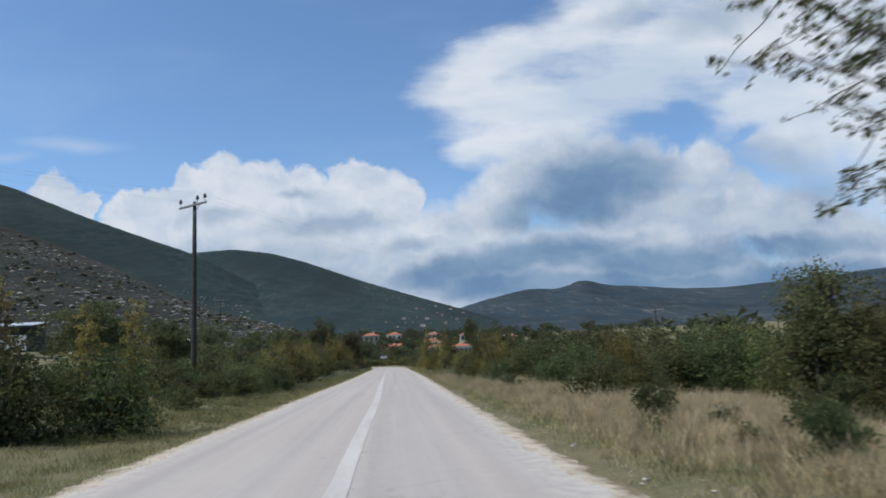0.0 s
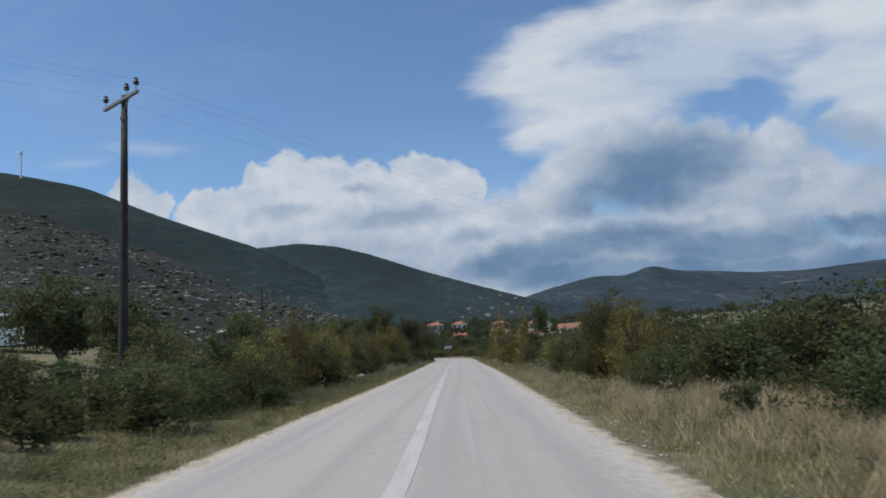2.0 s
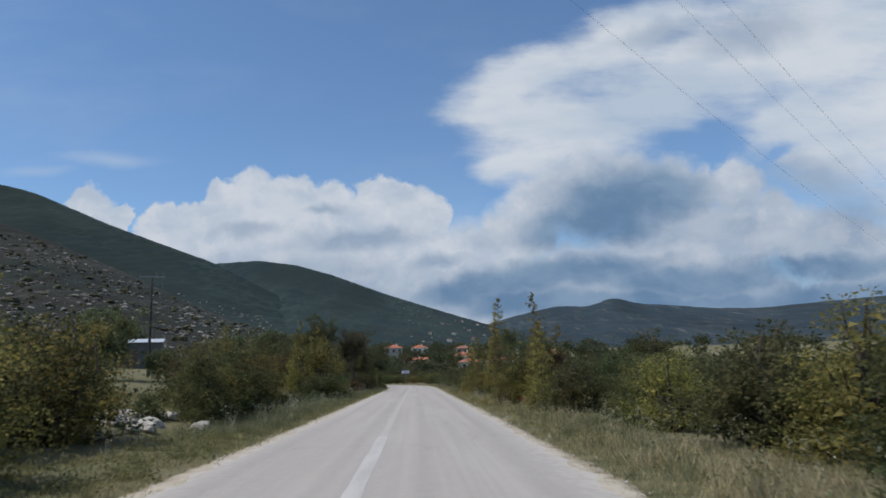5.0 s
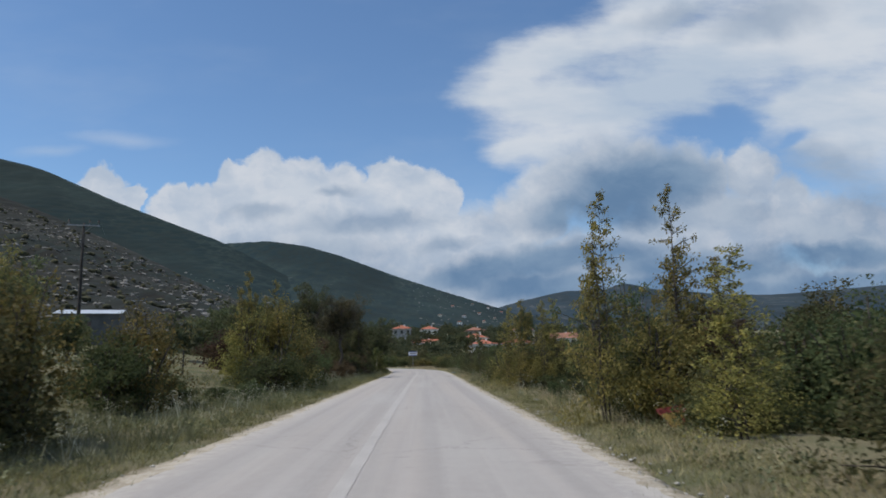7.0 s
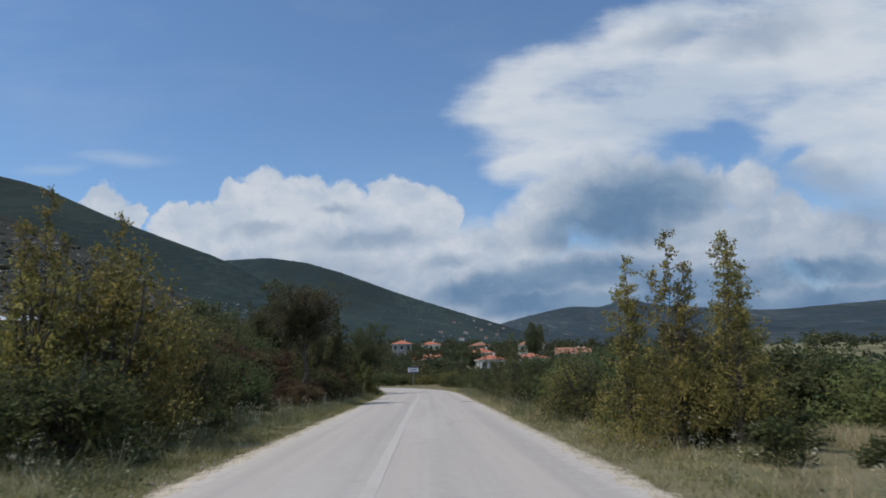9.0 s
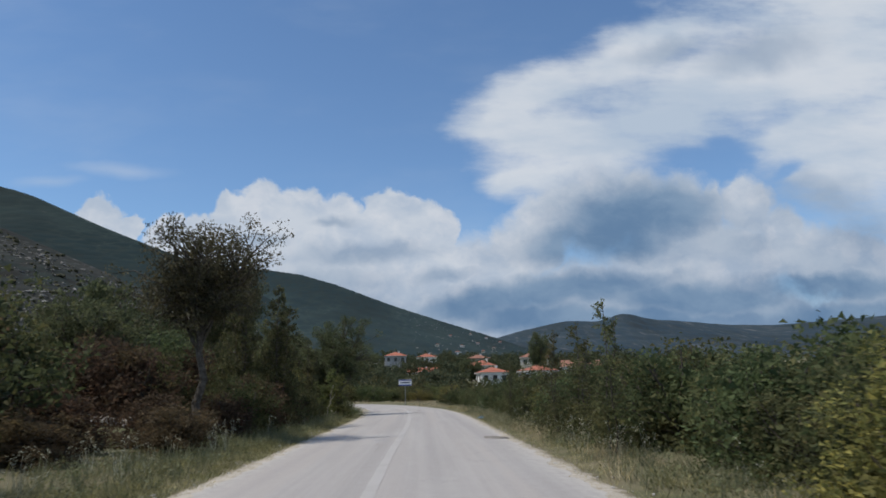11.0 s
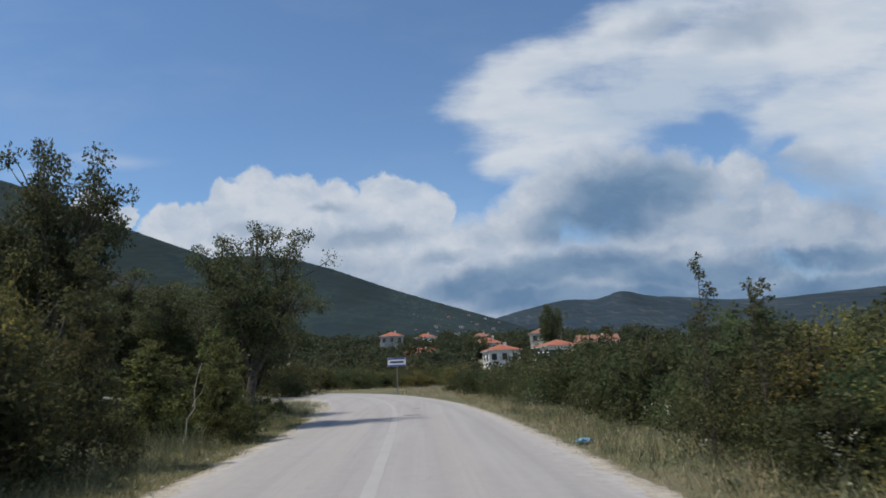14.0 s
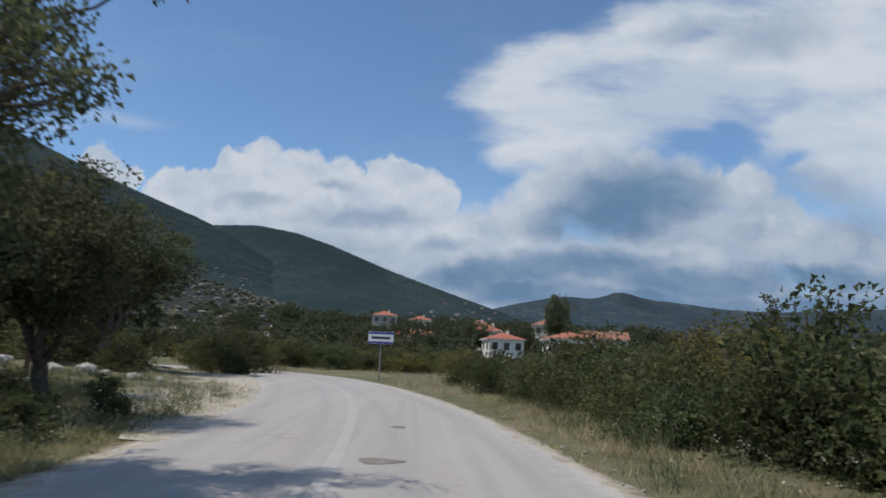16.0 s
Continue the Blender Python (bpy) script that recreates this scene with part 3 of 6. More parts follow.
def land(x, y):
    """Height of the ground."""
    x, y = np.atleast_1d(x).astype(float), np.atleast_1d(y).astype(float)
    up = 0.105 * np.clip(-x - 5.0, 0, 60) + 0.05 * np.clip(-x - 65, 0, 600)
    up = up * (1 - 0.75 * ease(y, 135, 165))
    down = -0.085 * np.clip(x - 6.0, 0, 45)
    down = down * (1 - 0.8 * ease(y, 170, 225))
    rise = 0.078 * np.clip(y - 232, 0, 190) + 0.02 * np.clip(y - 422, 0, 1500)
    z = up + down + rise
    off = road_gap(x, y) if x.size < 4000 else fast_gap(x, y)
    rough = 0.10 * wavy(x, y, 0.9) + 0.07 * wavy(x + 9, y - 4, 2.3) + 0.25 * wavy(x, y, 0.13) * ease(off, 8, 30)
    z = z * ease(off, 3.0, 9.0) + rough * ease(off, 3.3, 6.0)
    return z - 0.05 * ease(off, 4.0, 2.5)


def fast_gap(x, y):
    best = np.full(x.shape, 1e9)
    near = (np.abs(x) < 140) & (y > -90) & (y < 230)
    best[~near] = 60.0
    xs, ys = x[near], y[near]
    b = np.full(xs.shape, 1e9)
    for cx, cy in ROAD[::8]:
        b = np.minimum(b, np.hypot(xs - cx, ys - cy))
    best[near] = b
    return best


def steps(lo, hi, fine, far, growth=1.07):
    mid = list(np.arange(lo, hi + 1e-6, fine))
    a, s = [lo], fine
    while a[-1] > -far:
        s *= growth
        a.append(a[-1] - s)
    b, s = [hi], fine
    while b[-1] < far:
        s *= growth
        b.append(b[-1] + s)
    return np.array(a[:0:-1] + mid + b[1:])


def grid_mesh(name, X, Y, Z, mat, smooth=True):
    r, c = X.shape
    verts = np.stack([X, Y, Z], -1).reshape(-1, 3)
    i = np.arange(r * c).reshape(r, c)
    f = np.stack([i[:-1, :-1], i[:-1, 1:], i[1:, 1:], i[1:, :-1]], -1).reshape(-1, 4)
    me = bpy.data.meshes.new(name)
    me.vertices.add(len(verts))
    me.vertices.foreach_set("co", verts.reshape(-1).astype(np.float32))
    me.loops.add(f.size)
    me.loops.foreach_set("vertex_index", f.reshape(-1).astype(np.int32))
    me.polygons.add(len(f))
    me.polygons.foreach_set("loop_start", np.arange(0, f.size, 4, dtype=np.int32))
    me.polygons.foreach_set("loop_total", np.full(len(f), 4, np.int32))
    me.polygons.foreach_set("use_smooth", np.full(len(f), smooth))
    me.materials.append(mat)
    me.update(calc_edges=True)
    return me


gx, gy = steps(-14, 14, 0.7, 4700, 1.09), steps(-12, 205, 1.5, 4700, 1.09)
GX, GY = np.meshgrid(gx, gy)
GZ = land(GX.ravel(), GY.ravel()).reshape(GX.shape)
tagged(new("ground", grid_mesh("ground", GX, GY, GZ, M["earth"])), "dry stony ground with sparse yellow grass", "ground", kind="structure")


# hills: a ridge seen from the road's middle, as bearing and rise in degrees, at a distance
EYE = Vector((0.4, 55, 1.3))
SLOPES = {}


def hill(name, ridge, foot, crest, mat, label, rough=1.0, seed=0, cols=260, rows=46):
    az = np.array([r[0] for r in ridge], float)
    el = np.array([r[1] for r in ridge], float)
    A = np.linspace(az[0], az[-1], cols)
    E = np.interp(A, az, el)
    k = np.ones(5) / 5
    E = np.convolve(np.r_[[E[0]] * 2, E, [E[-1]] * 2], k, "valid")
    t = np.r_[np.linspace(0, 1, rows), np.linspace(1.08, 1.7, 8)]
    AA, TT = np.meshgrid(np.radians(A), t)
    EE = np.tile(E, (len(t), 1))
    R = foot + (crest - foot) * TT
    top = crest * np.tan(np.radians(EE)) + EYE.z
    X, Y = EYE.x + R * np.sin(AA), EYE.y + R * np.cos(AA)
    s = 2 * math.pi / (crest * 0.16)
    fold = wavy(X + seed * 71, Y - seed * 37, s) * 0.5 + wavy(X - seed * 13, Y + seed * 7, s * 2.3) * 0.3 + wavy(X, Y + seed, s * 5.1) * (0.14 if rough > 0.5 else 0.0)
    base = land(X.ravel(), Y.ravel()).reshape(X.shape) - 2.0
    low = np.degrees(np.arctan2(base - EYE.z, R))
    grow = np.clip(TT, 0, 1) ** 0.75
    rise = low + (EE - low) * grow + fold * rough * 0.55 * (4 * grow * (1 - grow)) * np.clip(EE / 6, 0.2, 1)
    Z = np.where(TT <= 1, EYE.z + R * np.tan(np.radians(rise)), top - (TT - 1) * 0.9 * (top - base))
    ragged = wavy(X, Y, s * 17) * 0.6 + wavy(X, Y, s * 41) * 0.4
    Z = Z + ragged * crest * 0.0005 * ease(TT, 0.9, 1.0)
    SLOPES[name] = np.stack([X, Y, Z], -1)[:rows]
    return tagged(new(name, grid_mesh(name, X, Y, Z, mat)), label, "hill", kind="structure")


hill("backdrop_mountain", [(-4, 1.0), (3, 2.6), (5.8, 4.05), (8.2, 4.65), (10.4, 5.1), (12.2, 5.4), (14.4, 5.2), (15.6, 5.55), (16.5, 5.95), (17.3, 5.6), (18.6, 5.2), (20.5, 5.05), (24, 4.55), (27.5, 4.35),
     (31, 4.5), (35, 4.6), (45, 5.2), (60, 4.5), (80, 3.0)], 900, 3200, M["mountain"], "distant mountain with pale rock outcrops and haze put into its colour", 0.8, 3)
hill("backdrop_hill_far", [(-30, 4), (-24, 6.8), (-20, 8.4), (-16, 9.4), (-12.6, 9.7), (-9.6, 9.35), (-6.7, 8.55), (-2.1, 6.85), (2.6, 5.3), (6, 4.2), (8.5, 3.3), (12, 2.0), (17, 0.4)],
     480, 1800, M["forest_far"], "green wooded hill behind the village, cloud shade in its dark colour", 0.22, 5)
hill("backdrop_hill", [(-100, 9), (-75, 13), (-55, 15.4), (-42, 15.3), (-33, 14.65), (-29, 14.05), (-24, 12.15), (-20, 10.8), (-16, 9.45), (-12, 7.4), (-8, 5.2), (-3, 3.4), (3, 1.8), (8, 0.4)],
     420, 1250, M["forest"], "green scrub-covered hill with a long ridge, cloud shade in its dark colour", 0.22, 1)
hill("backdrop_foothill", [(15, 0.0), (19, 1.0), (25, 1.5), (32, 1.4), (40, 1.7), (55, 1.9), (70, 1.6), (90, 1.0)], 250, 640, M["forest"], "low wooded rise below the mountain", 0.6, 6, 160, 24)
hill("hillside", [(-110, 8), (-75, 10), (-45, 13.4), (-34, 12.6), (-28.7, 11.0), (-22.8, 8.6), (-18.6, 6.6), (-15, 5.0), (-7.5, 2.9), (0, 1.7), (6, 1.2), (12, 0.3)],
     170, 620, M["rocky"], "rocky limestone hillside dotted with dark shrubs", 0.9, 2, 300, 60)


def dots(name, slope, n, lo, hi, mat, label, category, seed, flat=0.8, band=(0.0, 1.0), side=(0.0, 1.0)):
    """Small rounded shrubs or rocks strewn over a slope, as one mesh."""
    rng = np.random.default_rng(seed)
    bm = bmesh.new()
    bmesh.ops.create_icosphere(bm, subdivisions=1, radius=1.0)
    base = np.array([v.co for v in bm.verts])
    tri = np.array([[v.index for v in f.verts] for f in bm.faces])
    bm.free()
    S = SLOPES[slope]
    r, c = S.shape[:2]
    i, j = rng.uniform(band[0], band[1], n) ** 0.8 * (r - 2), rng.uniform(side[0], side[1], n) * (c - 2)
    a, b = i.astype(int), j.astype(int)
    fi, fj = (i - a)[:, None], (j - b)[:, None]
    P = S[a, b] * (1 - fi) * (1 - fj) + S[a + 1, b] * fi * (1 - fj) + S[a, b + 1] * (1 - fi) * fj + S[a + 1, b + 1] * fi * fj
    size = lo + (hi - lo) * rng.uniform(0, 1, n) ** 2
    keep = wavy(P[:, 0], P[:, 1], 0.035) + rng.normal(0, 0.8, n) > -0.4
    P, size = P[keep], size[keep]
    k = len(P)
    V = base[None] * (1 + rng.normal(0, 0.20, (k, len(base), 1))) * rng.uniform(0.7, 1.35, (k, 1, 3)) * size[:, None, None] * np.array([1, 1, flat])
    V = V + P[:, None, :] + np.array([0, 0, 1.0]) * (size * flat * 0.45)[:, None, None]
    tagged(new(name, tris_mesh(name, V[:, tri].reshape(-1, 3, 3), mat)), label, category, kind="stuff")


dots("hillside_shrubs", "hillside", 4500, 0.8, 2.2, M["shrub_far"], "dark round shrubs strewn over the rocky hillside", "shrubs", 51, 0.75, (0.02, 1.0), (0.0, 0.98))
dots("hillside_rocks", "hillside", 13000, 0.35, 1.7, M["rock_far"], "pale limestone outcrops strewn over the hillside", "rocks", 52, 0.42, (0.02, 0.93), (0.0, 0.98))
dots("ridge_rocks", "backdrop_hill", 2200, 0.6, 2.2, M["rock_far"], "pale rocks low on the wooded ridge", "rocks", 54, 0.5, (0.0, 0.45), (0.3, 0.98))
dots("far_hill_rocks", "backdrop_hill_far", 380, 0.6, 1.7, M["rock_far"], "pale rocks on the low end of the far hill", "rocks", 55, 0.5, (0.05, 1.0), (0.62, 0.92))

# ---- road ------------------------------------------------------------------


def across(line):
    d = np.gradient(line, axis=0)
    d /= np.hypot(d[:, 0], d[:, 1])[:, None]
    return np.stack([d[:, 1], -d[:, 0]], 1)


def strip(name, line, offs, z, mat, jag=(0.0, 0.0), seed=0):
    """A ribbon along line: offs are the distances to the right; jag roughens its two edges."""
    side = across(line)
    s = np.r_[0, np.cumsum(np.hypot(*np.diff(line, axis=0).T))]
    rng = np.random.default_rng(seed)
    vs, uv = [], []
    n = len(offs)
    for i, (p, q) in enumerate(zip(line, side)):
        for k, o in enumerate(offs):
            j = 0.0
            if k == 0:
                j = jag[0] * (0.5 * math.sin(s[i] * 0.8 + seed) + 0.5 * math.sin(s[i] * 2.9 + 2 * seed) + rng.normal(0, 0.75))
            if k == n - 1:
                j = jag[1] * (0.5 * math.sin(s[i] * 0.7 + 3 + seed) + 0.5 * math.sin(s[i] * 3.1 + seed) + rng.normal(0, 0.55))
            zz = z[k] if isinstance(z, (list, tuple)) else z
            vs.append((p[0] + q[0] * (o + j), p[1] + q[1] * (o + j), zz))
            uv.append((o + j, s[i]))
    fs = [(i * n + k, i * n + k + 1, (i + 1) * n + k + 1, (i + 1) * n + k) for i in range(len(line) - 1) for k in range(n - 1)]
    return mesh_of(name, vs, fs, mat, True, uv)


tagged(new("road", strip("road", ROAD, [-2.72, -2.4, -1.6, -0.8, 0, 0.8, 1.6, 2.4, 2.76], [0.0, 0.022, 0.036, 0.045, 0.05, 0.045, 0.036, 0.022, 0.0], M["asphalt"], (0.065, 0.065), 2)),
       "pale worn asphalt road with crumbling edges", "road", kind="structure")
tagged(new("shoulder_left", strip("shoulder_left", ROAD, [-3.2, -3.0, -2.85, -2.3], [-0.04, -0.015, 0.0, 0.004], M["gravel"], (0.13, 0.0), 5)), "pale limestone gravel along the road's edge", "gravel", kind="structure")
tagged(new("shoulder_right", strip("shoulder_right", ROAD, [2.3, 2.85, 3.0, 3.2], [0.004, 0.0, -0.015, -0.04], M["gravel"], (0.0, 0.13), 9)), "pale limestone gravel along the road's edge", "gravel", kind="structure")
PAINT = [(-0.40, -20), (-0.36, 10), (-0.26, 24), (-0.30, 40), (-0.27, 77), (-0.175, 105), (-0.04, 119), (-0.2, 132), (-0.6, 141), (-1.5, 149), (-2.6, 154.5), (-4.8, 161), (-8.2, 168), (-14, 174), (-24, 178), (-40, 180)]
CENTRE = smooth_line(PAINT, 0.5)
tagged(new("road_marking", strip("road_marking", CENTRE[CENTRE[:, 1] <= 56], [-0.112, 0.112], 0.0522, M["paint"], (0.005, 0.005), 4)), "worn white centre line painted on the road", "road marking", kind="structure")
tagged(new("road_marking", strip("road_marking", CENTRE[CENTRE[:, 1] >= 55.6], [-0.085, 0.085], 0.0524, M["paint_old"], (0.007, 0.007), 6)), "nearly worn away centre line on the asphalt", "road marking", kind="structure")


def blot(name, x, y, rx, ry, mat, label, seed, z=0.053):
    rng = np.random.default_rng(seed)
    n = 22
    a = np.linspace(0, 2 * math.pi, n, endpoint=False)
    r = 1 + 0.16 * np.sin(a * 3 + seed) + rng.normal(0, 0.07, n)
    vs = [(x + rx * r[i] * math.cos(a[i]), y + ry * r[i] * math.sin(a[i]), z) for i in range(n)]
    tagged(new(name, mesh_of(name, vs, [tuple(range(n))], mat)), label, "road patch", kind="structure")


blot("road_patch", 0.26, 134.45, 0.27, 0.24, M["patch"], "dark earthy pothole patch in the asphalt", 1)
blot("road_patch", 2.55, 110.2, 0.35, 0.5, M["patch"], "dark broken patch at the asphalt's edge", 2, 0.03)
blot("road_patch", 0.42, 138.6, 0.13, 0.2, M["patch"], "dark earthy pothole patch in the asphalt", 4)
blot("road_patch", 0.62, 44.0, 0.08, 0.14, M["patch"], "small dark tar spot on the asphalt", 3)
# the gravelled opening on the inside of the bend
lot = [(-2.2, 135.5), (-3.2, 143), (-4.4, 150), (-6.4, 158), (-8.6, 163), (-11, 166), (-13.5, 166.5), (-15, 163), (-13, 158), (-10.5, 153), (-9, 148.5), (-7.2, 145), (-5.6, 142), (-4.4, 139), (-3.4, 136)]
tagged(new("gravel_lot", mesh_of("gravel_lot", [(x, y, 0.008 if x > -5 else 0.10) for x, y in lot], [tuple(range(len(lot)))], M["gravel"])), "bare gravel lay-by beside the bend", "gravel", kind="structure")

# ---- plants ------------------------------------------------------------------


def leaves(rng, pts, size, out=None, droop=0.0):
    """Leaf blades at pts: (n, 3, 3). out leans them away from their clump."""
    n = len(pts)
    d = rng.normal(0, 1, (n, 3))
    if out is not None:
        d += out * 1.1
    d[:, 2] -= droop
    d /= np.linalg.norm(d, axis=1)[:, None]
    q = rng.normal(0, 1, (n, 3))
    q[:, 2] *= 0.55
    s = np.cross(d, q)
    s /= np.linalg.norm(s, axis=1)[:, None] + 1e-9
    nrm = np.cross(d, s)
    L = (size * rng.uniform(0.65, 1.35, n))[:, None]
    W = L * rng.uniform(0.26, 0.40, n)[:, None]
    return np.stack([pts - s * W * 0.35, pts + d * L * 0.55 + s * W * 1.15 + nrm * L * 0.08, pts + d * L - s * W * 0.45], 1)


def clumps(rng, centres, radii, per, size, droop=0.0):
    out = []
    for c, r in zip(centres, radii):
        k = max(4, int(per * rng.uniform(0.7, 1.3)))
        d = rng.normal(0, 1, (k, 3))
        d /= np.linalg.norm(d, axis=1)[:, None]
        p = c + d * r * rng.uniform(0.35, 1.0, k)[:, None] * np.array([1, 1, 0.75])
        out.append(leaves(rng, p, size, d, droop))
    return np.concatenate(out)


def limb(rng, a, b, r0, r1, n=5, bend=0.12):
    a, b = np.array(a, float), np.array(b, float)
    ts = np.linspace(0, 1, n)
    L = np.linalg.norm(b - a)
    pts = [a + (b - a) * t + rng.normal(0, bend * L * 0.35, 3) * math.sin(math.pi * t) for t in ts]
    return tube(pts, [r0 + (r1 - r0) * t for t in ts], 8 if r0 > 0.1 else 4)


def bush_shape(rng, h, w, lobes, per, size, flat_top=0.0, low=0.08):
    """A many-lobed bush of height h and width w that reaches to the ground."""
    cs, rs, wood = [], [], []
    heads = []
    for i in range(max(3, lobes // 9)):
        a, q = rng.uniform(0, 2 * math.pi), rng.uniform(0.0, 0.30) * w
        hh = h * rng.uniform(0.58, 1.0) * (1 - 0.35 * (q / w))
        heads.append((q * math.cos(a), q * math.sin(a), hh))
    heads[0] = (heads[0][0] * 0.3, heads[0][1] * 0.3, h)
    for i in range(lobes):
        hx, hy, hh = heads[i % len(heads)]
        z = hh * (low + (1 - low) * rng.uniform(0, 1) ** 0.8)
        t = z / hh
        spread = w * 0.5 * math.sqrt(max(0.05, 1 - (abs(t - 0.38) / 0.66) ** 2)) * rng.uniform(0.55, 1.0)
        a = rng.uniform(0, 2 * math.pi)
        r = w * rng.uniform(0.085, 0.16)
        cs.append((hx * 0.7 + spread * 0.85 * math.cos(a), hy * 0.7 + spread * 0.85 * math.sin(a), max(z - r * 0.5, r * 0.5)))
        rs.append(r)
    cs = np.array(cs)
    for hx, hy, hh in heads:
        wood.append(limb(rng, (hx * 0.15, hy * 0.15, -0.05), (hx, hy, hh * 0.85), 0.018 * h, 0.006 * h))
    for c in cs[:: max(1, lobes // 14)]:
        wood.append(limb(rng, (c[0] * 0.2, c[1] * 0.2, c[2] * 0.35), c, 0.010 * h, 0.004 * h, 4))
    # oversized leaves added deep inside, which stop light and close the bush
    inner = clumps(rng, cs * np.array([0.62, 0.62, 0.86]), np.array(rs) * 0.8, max(3, per * 0.16), size * 2.3) if size < 0.3 else clumps(rng, cs[:1], rs[:1], 4, size)
    return np.concatenate([clumps(rng, cs, rs, per, size), inner]), join(wood)


def spire_shape(rng, h, w, leaders, per, size):
    """Upright leaders with short drooping side shoots, leafy towards their tips, out of a bushy base."""
    cs, rs, wood = [], [], []
    for i in range(leaders):
        a = rng.uniform(0, 2 * math.pi)
        q = 0.0 if i == 0 else rng.uniform(0.12, 0.34) * w
        top = np.array([q * math.cos(a) + rng.normal(0, 0.04) * w, q * math.sin(a) + rng.normal(0, 0.04) * w, h * (1 if i == 0 else rng.uniform(0.62, 0.93))])
        foot = np.array([top[0] * 0.35, top[1] * 0.35, -0.05])
        wood.append(limb(rng, foot, top, 0.008 * h, 0.0015 * h, 6, 0.05))
        shoots = int(13 + 6 * top[2])
        for j in range(shoots):
            t = 0.16 + 0.84 * (j / shoots) ** 0.85
            p = foot + (top - foot) * t
            reach = w * 0.50 * (1.08 - t) ** 0.75 * rng.uniform(0.35, 1.2) + 0.07
            b = rng.uniform(0, 2 * math.pi)
            e = p + np.array([math.cos(b) * reach, math.sin(b) * reach, reach * rng.uniform(-0.05, 0.55)])
            wood.append(limb(rng, p, e, 0.003 * h, 0.0012 * h, 3, 0.1))
            for u in (0.55, 1.0):
                cs.append(p + (e - p) * u)
                rs.append(rng.uniform(0.05, 0.12) * (1 + 0.5 * (1 - t)) * h / 4)
        cs.append(top)
        rs.append(0.05 * h / 4)
    base = []
    for i in range(26):
        a, q, z = rng.uniform(0, 2 * math.pi), math.sqrt(rng.uniform(0, 1)) * w * 0.62, h * rng.uniform(0.04, 0.46)
        q *= 1.15 - z / h
        for _ in range(2):
            base.append(((q * math.cos(a) + rng.normal(0, 0.15), q * math.sin(a) + rng.normal(0, 0.15), z * 0.8), 0.085 * h))
    low = clumps(rng, np.array([b[0] for b in base]), [b[1] for b in base], per * 2.6, size, 0.2)
    return np.concatenate([clumps(rng, np.array(cs), rs, per, size, 0.5), low]), join(wood)


def tree_shape(rng, h, w, bole, lobes, per, size, sparse=False, lean=0.0):
    """A tree with a forked trunk, limbs and a lobed, gappy crown."""
    wood = []
    fork = np.array([lean * 0.4, 0.0, bole])
    wood.append(limb(rng, (0, 0, -0.2), fork, (0.022 if sparse else 0.032) * h, (0.014 if sparse else 0.024) * h, 6, 0.08))
    cs, rs = [], []
    ends = []
    n = 7 if not sparse else 9
    for i in range(n):
        a = 2 * math.pi * i / n + rng.uniform(-0.35, 0.35)
        q = w * 0.5 * rng.uniform(0.45, 0.82) if i else 0.05 * w
        z = h * rng.uniform(0.60, 0.86) if i else h * 0.90
        e = np.array([lean + q * math.cos(a), q * math.sin(a), z])
        wood.append(limb(rng, fork + (0, 0, -rng.uniform(0, 0.2) * bole), e, (0.009 if sparse else 0.015) * h, 0.003 * h, 6, 0.12))
        ends.append(e)
    for i in range(lobes):
        e = ends[i % n]
        t = rng.uniform(0.35, 1.12)
        p = fork + (e - fork) * t + rng.normal(0, 1, 3) * np.array([0.10, 0.10, 0.07]) * w
        r = w * rng.uniform(0.055, 0.105)
        p[2] = min(max(p[2], bole * (0.95 if sparse else 0.75)), h - r * 0.6)
        cs.append(p)
        rs.append(r)
        if i % 3 == 0 or np.linalg.norm(p - (fork + (e - fork) * t)) > 0.15 * w or t > 1.02:
            k = fork + (e - fork) * min(t, 0.9) * 0.8
            wood.append(limb(rng, k, p, 0.005 * h, 0.0018 * h, 4, 0.15))
    return clumps(rng, np.array(cs), rs, per, size, 0.15), join(wood)


def bare_shape(rng, h, w, n):
    """A tangle of leafless twigs."""
    wood = []
    for i in range(n):
        a, q = rng.uniform(0, 2 * math.pi), rng.uniform(0.15, 0.5) * w
        s = np.array([math.cos(a), math.sin(a), 0.0])
        wood.append(limb(rng, s * q * 0.3, s * q + np.array([0, 0, h * rng.uniform(0.3, 1.0)]), 0.012, 0.004, 5, 0.35))
    return join(wood)


